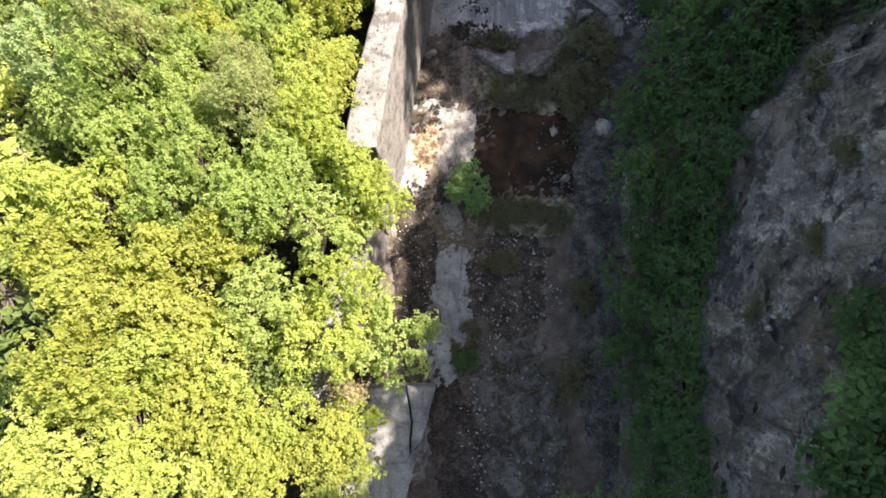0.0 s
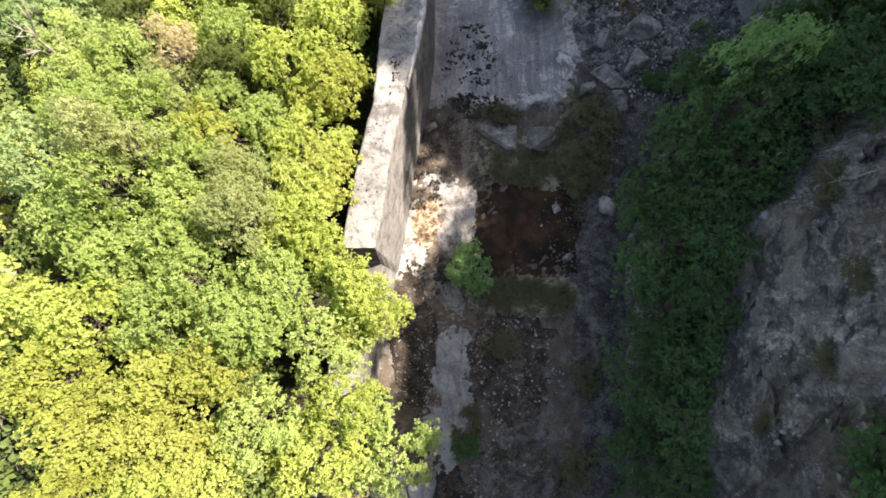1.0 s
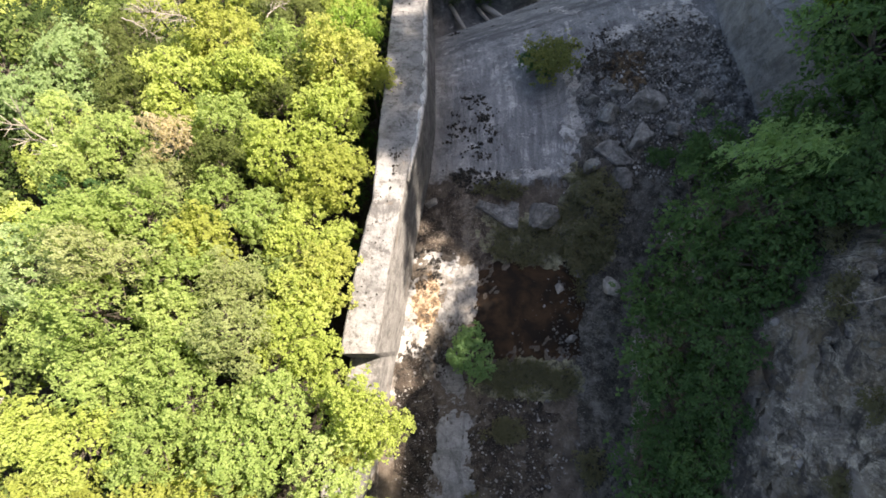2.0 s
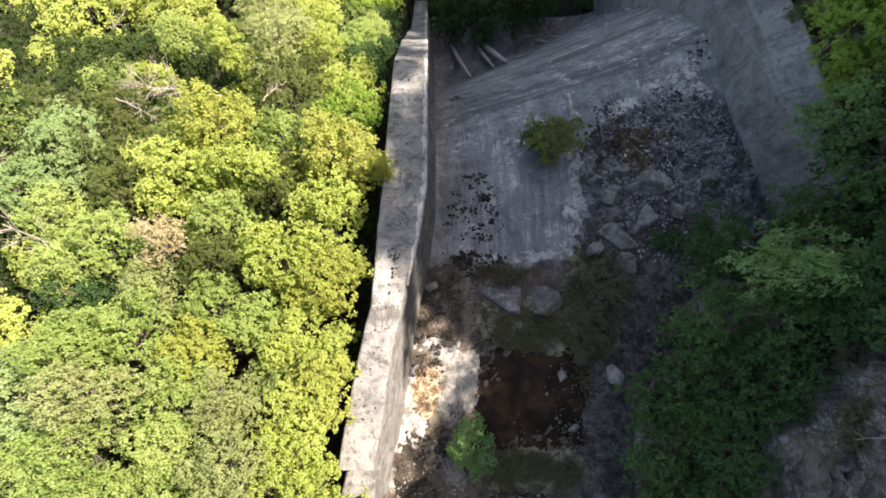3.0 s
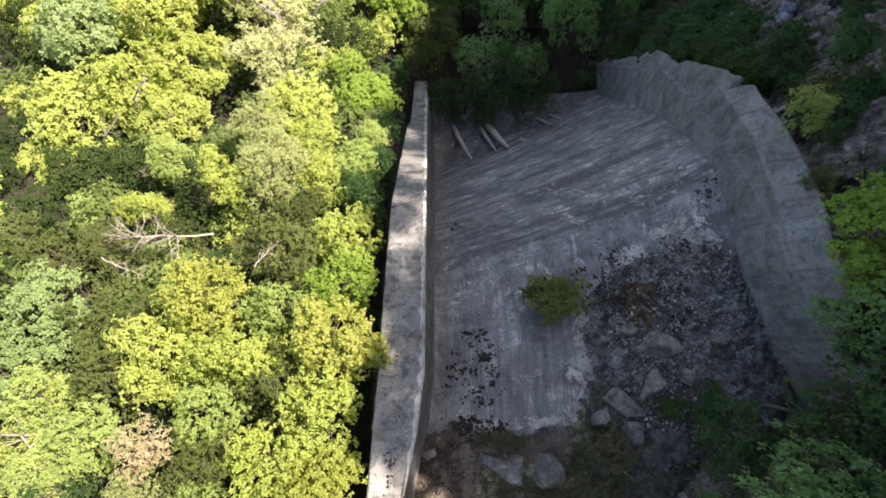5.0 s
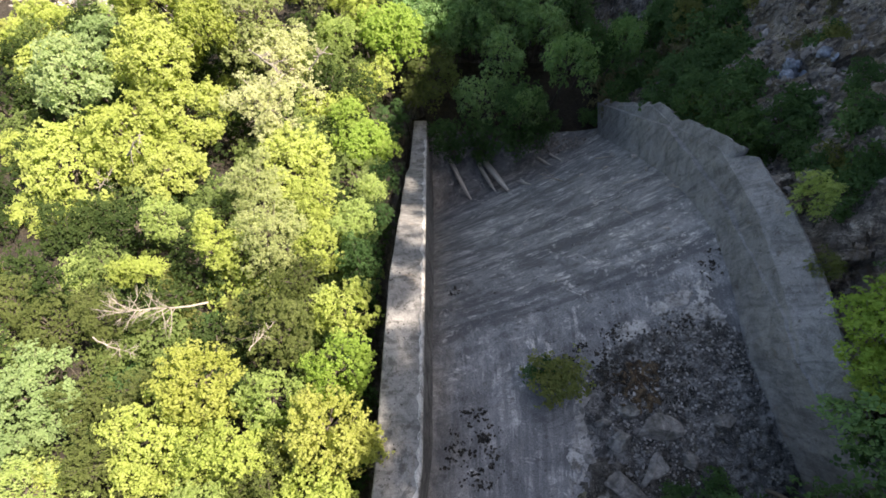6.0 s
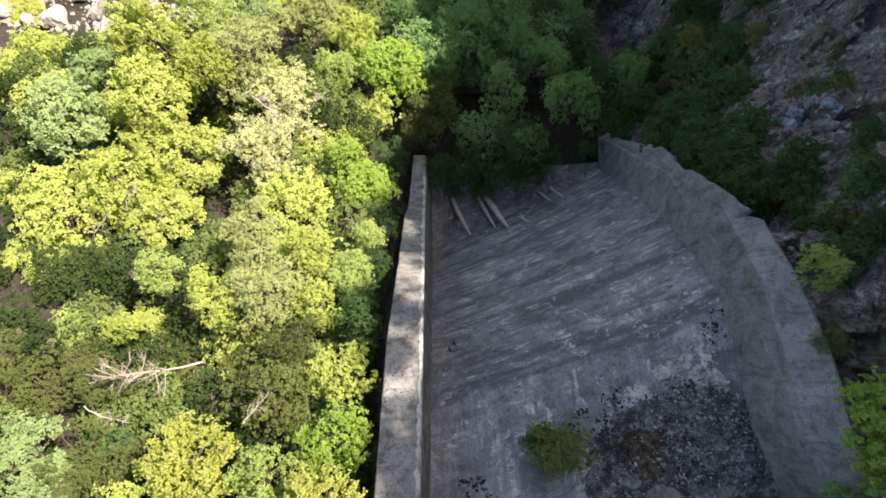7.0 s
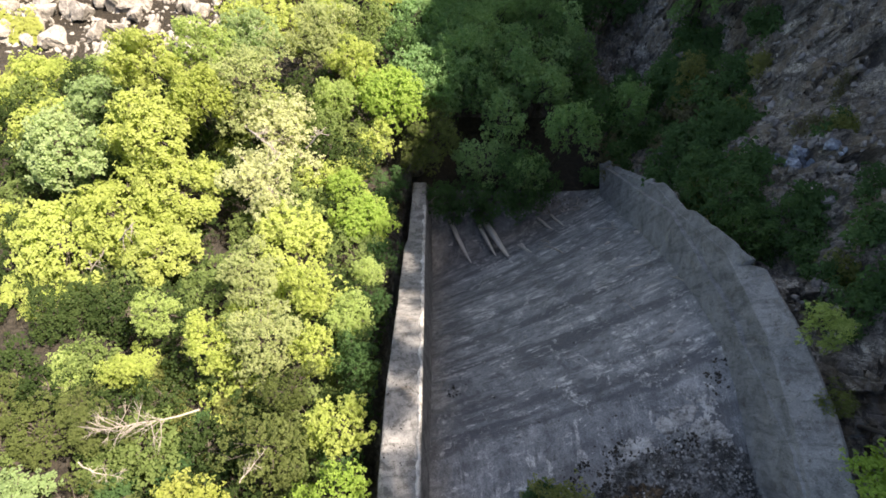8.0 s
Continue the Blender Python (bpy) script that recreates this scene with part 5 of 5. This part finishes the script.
# dark growth on the gully slope beside the retaining wall
for x, y, size in [(19.9, 51.0, 2.0), (21.4, 49.7, 1.8), (22.6, 48.6, 1.6), (18.4, 46.5, 1.9), (20.6, 46.3, 1.9), (21.6, 45.0, 1.6), (18.8, 44.2, 1.9), (20.1, 43.3, 1.9), (20.7, 41.7, 1.6), (16.9, 39.8, 2.0), (18.2, 39.0, 1.9), (19.4, 40.6, 1.7), (17.6, 42.4, 1.9), (15.9, 37.6, 1.8),
                   (15.7, 36.5, 1.7), (16.2, 35.6, 1.9), (17.2, 34.9, 1.7), (15.0, 34.2, 1.6), (16.1, 33.3, 1.9), (16.9, 32.7, 1.9), (17.6, 32.3, 1.5), (15.4, 31.4, 1.7), (16.3, 30.6, 1.6), (17.0, 30.2, 1.2), (21.6, 37.4, 1.7), (18.9, 31.2, 1.6), (18.4, 29.4, 1.7), (19.4, 30.0, 1.6), (17.6, 27.6, 1.5)]:
    for k in range(2):
        px, py = x + gully.uniform(-0.6, 0.6), y + gully.uniform(-0.6, 0.6)
        shrub_at(0 if gully.random() < 0.8 else 3, px, py, land_z(px, py) - 0.15, size * gully.uniform(0.7, 1.05), gully.uniform(0, 360), "dark green shrub on the shaded gully slope")


# ---- broken concrete ----
def concrete_block(name, corners, low, high, mat, label="", category="", tilt=0.0, parent=None):
    """A worn block over a plan of corners, its top roughened and its edges rounded."""
    bm = bmesh.new()
    base = [bm.verts.new((x, y, low)) for x, y in corners]
    face = bm.faces.new(base)
    top = bmesh.ops.extrude_face_region(bm, geom=[face])
    for v in top["geom"]:
        if isinstance(v, bmesh.types.BMVert):
            v.co.z = high + tilt * (v.co.x - corners[0][0])
    bmesh.ops.recalc_face_normals(bm, faces=bm.faces)
    bmesh.ops.bevel(bm, geom=[e for e in bm.edges if all(v.co.z > (low + high) / 2 for v in e.verts)], offset=0.07, segments=2, affect="EDGES")
    bmesh.ops.triangulate(bm, faces=bm.faces)
    bmesh.ops.subdivide_edges(bm, edges=bm.edges, cuts=5, use_grid_fill=True)
    for v in bm.verts:
        v.co += Vector((bumps(v.co.x, v.co.y, v.co.z, 0.6), bumps(v.co.y, v.co.z, v.co.x, 0.6), bumps(v.co.z, v.co.x, v.co.y, 0.6))) * 0.05
    me = bpy.data.meshes.new(name)
    bm.to_mesh(me)
    bm.free()
    me.materials.append(mat)
    return tagged(part(name, me, parent), label, category)


BLOCK_MAT = concrete_material("bare_grey_concrete", (0.25, 0.256, 0.262), 0.0, (1.2, 0.25, 0.6), 0.5)
abutment = tagged(new("abutment"), "worn grey concrete abutment, cracked through, at the edge of the wood", "abutment")
concrete_block("block", [(-0.3, -1.55), (-0.78, -3.5), (-1.2, -3.9), (-1.12, -2.8), (-1.35, -1.5)], -0.5, 2.2, BLOCK_MAT, parent=abutment)
concrete_block("block", [(-1.42, -1.5), (-1.2, -2.8), (-1.28, -4.0), (-0.84, -3.6), (-1.35, -5.4), (-1.9, -9.0), (-4.6, -9.0), (-3.9, -1.5)], -0.5, 2.28, BLOCK_MAT, parent=abutment)
concrete_block("ledge", [(1.35, 12.85), (2.2, 12.3), (2.8, 11.9), (3.15, 11.85), (3.2, 12.95), (2.9, 13.05), (2.6, 12.75), (1.5, 13.1)], -0.5, 0.16, BOULDER_MAT, "broken concrete ledge standing out of the mud", "concrete")
bed_sheet("slab_piece", 0.65, 8.75, 0.8, 1.7, WALL_MAT, "pale bare concrete slab beside the brown pool", "concrete", 0.05, 0.42, -8, 1.9, 0.3)
bed_sheet("slab_piece", 0.15, 1.4, 0.85, 3.3, BLOCK_MAT, "bare grey concrete strip between mud banks", "concrete", 0.05, 0.5, -5, 4.4, 0.3)
bed_sheet("slab_piece", 0.2, 5.9, 0.5, 1.2, WALL_MAT, "pale broken concrete slab between mud banks", "concrete", 0.06, 0.4, 22, 7.7, 0.3)


CRUST_MAT = concrete_material("pale_mineral_crust", (0.34, 0.334, 0.325), 0.0, (2.6, 2.6, 2.6), 0.95)
for x, y, rx, ry, turn, seed in [(11.8, 21.8, 0.4, 1.7, 18, 3.1), (5.7, 16.6, 0.4, 2.2, -4, 5.2), (3.6, 14.25, 2.2, 0.22, 4, 6.6), (10.2, 22.6, 0.9, 0.35, 30, 8.1), (-1.55, 8.6, 0.42, 1.7, -8, 9.3), (-0.2, 10.6, 0.9, 0.5, 0, 2.7), (-1.3, 7.2, 0.4, 1.0, -8, 12.3), (5.9, 18.6, 0.35, 0.9, 20, 13.9), (11.0, 22.0, 0.7, 0.4, 25, 14.4), (8.4, 21.3, 0.8, 0.4, 20, 4.6)]:
    bed_sheet("mineral_crust", x, y, rx, ry, CRUST_MAT, "pale broken crust on the concrete floor", "crust", 0.03, 0.85, turn, seed, 0.5)


# ---- dead wood ----
def dead_branch(name, start, end, thick, seed, label, forks=9, lift=0.15):
    r = random.Random(seed)
    a, b = Vector(start), Vector(end)
    way, far = (b - a).normalized(), (b - a).length
    line = [a.lerp(b, k / 6) + Vector((r.gauss(0, 0.03), r.gauss(0, 0.03), lift * math.sin(math.pi * k / 6) + r.gauss(0, 0.02))) * far * 0.4 for k in range(7)]
    ob = new(name)
    verts, faces = limb(line, [thick * (1 - 0.75 * k / 6) for k in range(7)], 8)
    part("stem", mesh_of("stem", verts, faces, DEAD_MAT), ob)
    for _ in range(forks):
        f = r.uniform(0.25, 0.98)
        p = line[int(f * 6)].lerp(line[min(6, int(f * 6) + 1)], f * 6 % 1)
        out = (way * r.uniform(0.2, 0.9) + Vector((r.gauss(0, 0.6), r.gauss(0, 0.6), r.gauss(0.15, 0.4)))).normalized()
        n = far * r.uniform(0.15, 0.42)
        mid = p + out * n * 0.5 + Vector((r.gauss(0, 0.06), r.gauss(0, 0.06), r.gauss(0, 0.06))) * n
        bits = [limb([p, mid, p + out * n], [thick * 0.4, thick * 0.25, thick * 0.06], 5)]
        for _ in range(3):
            twig = (out + Vector((r.gauss(0, 0.6), r.gauss(0, 0.6), r.gauss(0, 0.6)))).normalized()
            bits.append(limb([mid, mid + twig * n * 0.5], [thick * 0.18, thick * 0.04], 4))
        verts, faces = join(bits)
        part("branch", mesh_of("branch", verts, faces, DEAD_MAT), ob)
    return tagged(ob, label, "dead wood")


dead_branch("dead_tree", (-10.9, 22.5, -2.8), (-14.0, 21.9, -0.4), 0.055, 1, "bleached dead tree leaning over the wood", 34, 0.3)
dead_branch("dead_tree", (-14.2, 13.7, -1.6), (-14.5, 14.5, 5.8), 0.09, 2, "bleached upright snag in the wood", 10, 0.05)
dead_branch("dead_branch", (-12.9, 5.0, 7.6), (-12.1, 5.6, 8.4), 0.04, 3, "pale dead branch among the leaves", 4)
dead_branch("dead_branch", (-8.3, 3.2, 7.6), (-7.0, 3.3, 8.0), 0.035, 4, "pale dead branch among the leaves", 3)
dead_branch("dead_branch", (-6.4, -4.0, 3.0), (-5.0, -2.9, 4.6), 0.05, 5, "pale dead branch among the leaves", 6)
dead_branch("dead_branch", (12.5, 8.4, 9.2), (11.0, 8.1, 8.6), 0.022, 6, "thin bleached branch hanging on the cliff", 4)
dead_branch("dead_branch", (12.4, 6.95, 8.8), (11.6, 6.7, 8.3), 0.018, 7, "thin bleached branch hanging on the cliff", 3)
dead_branch("dead_branch", (-13.9, 20.9, 0.9), (-12.5, 20.2, 0.2), 0.035, 11, "curled bleached branch below the dead tree", 14, 0.7)
dead_branch("dead_branch", (-20.9, 29.2, -10.6), (-19.4, 30.6, -9.2), 0.05, 12, "pale twigs in a gap of the wood", 12, 0.3)
dead_branch("dead_branch", (-11.8, 38.4, -9.4), (-9.4, 36.4, -8.6), 0.07, 13, "bleached branch in a straw-green crown", 14, 0.2)
dead_branch("dead_branch", (-7.4, 20.4, 1.9), (-6.7, 21.4, 1.3), 0.028, 14, "pale dead branch among the leaves", 12, 0.4)
dead_branch("dead_branch", (-17.6, 31.0, -7.4), (-16.0, 31.6, -5.6), 0.06, 8, "pale dead branch among the leaves", 8)
dead_branch("dead_branch", (-8.0, 37.0, -9.0), (-6.6, 37.8, -7.6), 0.07, 9, "pale dead branch among the leaves", 8)
dead_branch("dead_branch", (10.2, 36.6, -23.0), (12.6, 37.6, -22.4), 0.06, 10, "curved driftwood branch at the foot of the chute", 3, 0.4)


LOG_MAT = bark_material("bleached_log_wood", (0.30, 0.28, 0.255), (0.52, 0.50, 0.46))


def log_at(ax, ay, bx, by, thick, seed):
    r = random.Random(seed)
    a, b = Vector((ax, ay, chute_z(ax, ay) + thick * 0.8)), Vector((bx, by, chute_z(bx, by) + thick))
    line = [a.lerp(b, k / 5) + Vector((r.gauss(0, 0.02), r.gauss(0, 0.02), 0)) for k in range(6)]
    verts, faces = limb(line, [thick * (0.22 + 0.9 * math.sin(math.pi * (0.08 + 0.11 * k))) for k in range(6)], 8)
    return tagged(new("log", mesh_of("log", verts, faces, LOG_MAT)), "bleached log lying on the chute", "log")


log_at(2.33, 32.1, 0.7, 35.9, 0.17, 1)
log_at(4.2, 32.6, 3.1, 35.6, 0.15, 2)
log_at(5.05, 32.2, 3.6, 35.7, 0.24, 3)
log_at(6.6, 32.4, 6.0, 33.4, 0.10, 4)
log_at(8.6, 34.6, 7.9, 36.0, 0.12, 5)
log_at(9.4, 34.8, 8.9, 36.2, 0.10, 6)
log_at(6.38, 32.5, 6.24, 33.5, 0.09, 7)
for number, (ax, ay, bx, by, thick) in enumerate([(8.37, 31.84, 7.29, 33.2, 0.045), (9.95, 27.5, 9.72, 28.0, 0.035), (12.95, 28.85, 12.3, 29.4, 0.05), (11.5, 30.3, 10.7, 30.2, 0.05), (11.0, 33.9, 11.9, 33.5, 0.05), (7.6, 33.6, 8.3, 32.9, 0.03)]):
    dead_branch("dead_branch", (ax, ay, chute_z(ax, ay) + 0.06), (bx, by, chute_z(bx, by) + 0.06), thick, 40 + number, "thin bleached branch stranded on the chute", 3, 0.04)
for number, (x, y, s) in enumerate([(9.5, 32.1, 0.22), (10.8, 32.25, 0.24), (12.25, 31.05, 0.26), (12.6, 32.9, 0.42), (11.0, 26.3, 0.22), (10.6, 30.9, 0.2), (8.0, 33.0, 0.14)]):
    boulder(x, y, s, s * 0.6, s * 0.35, 40 * number, PALE_STONE_MAT, "pale broken stone lying on the chute", 0.3, chute_z(x, y), 20 + number)

# ---- fallen rock ----
rock_rng = random.Random(77)
for k in range(60):
    x, y = rock_rng.uniform(-47, -20), rock_rng.uniform(54.5, 66)
    s = rock_rng.uniform(0.9, 2.1)
    boulder(x, y, s, s * rock_rng.uniform(0.6, 0.9), s * rock_rng.uniform(0.5, 0.8), rock_rng.uniform(0, 180), PALE_STONE_MAT, "pale sunlit boulder in the scree below the wood", 0.25, land_z(x, y), k, "boulders in the scree")
scatter_stones("scree", rock_rng, 900, lambda r: (r.uniform(-49, -18), r.uniform(53.5, 68)), 0.45, PALE_STONE_MAT, "pale sunlit scree below the wood", "scree", land_z)
scatter_stones("scree", rock_rng, 1500, in_blob(15.5, 53.5, 5.0, 6.5, 3.0), 0.22, STONE_MAT, "dark grey scree between shaded trees", "scree", land_z)
scatter_stones("scree", rock_rng, 320, in_blob(9.2, 37.2, 2.6, 0.9, 3.0), 0.15, STONE_MAT, "grey stones heaped at the foot of the chute", "scree", chute_z)
scatter_stones("scree", rock_rng, 700, in_blob(17.5, 36.5, 2.6, 4.5, 2.0), 0.16, STONE_MAT, "loose grey stones on the gully slope", "scree", land_z)

scatter_stones("rock_rubble", rock_rng, 240, lambda r: (r.uniform(10.2, 12.8), r.uniform(-8, 13)), 0.16, ROCK_MAT, "broken rock standing out of the cliff face", "rubble", land_z, 0.7)
scatter_stones("rock_rubble", rock_rng, 620, lambda r: (r.uniform(15.0, 25.0), r.uniform(27, 47)), 0.34, ROCK_MAT, "broken rock on the gully cliff", "rubble", land_z, 0.7)

BLUE_ROCK_MAT = rock_material("blue_grey_rock", (0.33, 0.38, 0.46), (0.18, 0.215, 0.27), (0.07, 0.08, 0.10), 1.6)
scatter_stones("rock_rubble", rock_rng, 70, in_blob(19.4, 35.8, 0.9, 0.7, 3.0), 0.36, BLUE_ROCK_MAT, "blue-grey mineral-stained rock on the gully cliff", "rubble", land_z, 0.7)

# ---- unseen trees added along the ridge top, to dapple the light on the western wall ----
ridge_rng = random.Random(9)
for y in np.arange(-14, 56, 1.5):
    x = 12.0
    while x < 45 and cliff_z(x, y) < ridge_z(x, y) - 3.1:
        x += 0.25
    if x < 45 and ridge_rng.random() < 0.75:
        px = x + ridge_rng.uniform(0.2, 1.6)
        # kept low for y 16.5 to 21.5, to let sun onto the slab
        size = ridge_rng.uniform(0.5, 0.85) * (0.4 if 16.5 < y < 21.5 else 1.0)
        plant("ridge", ridge_rng.randrange(2), px, y, land_z(px, y) + 6.2 * size, 2.2 * size, ridge_rng.uniform(0, 360))
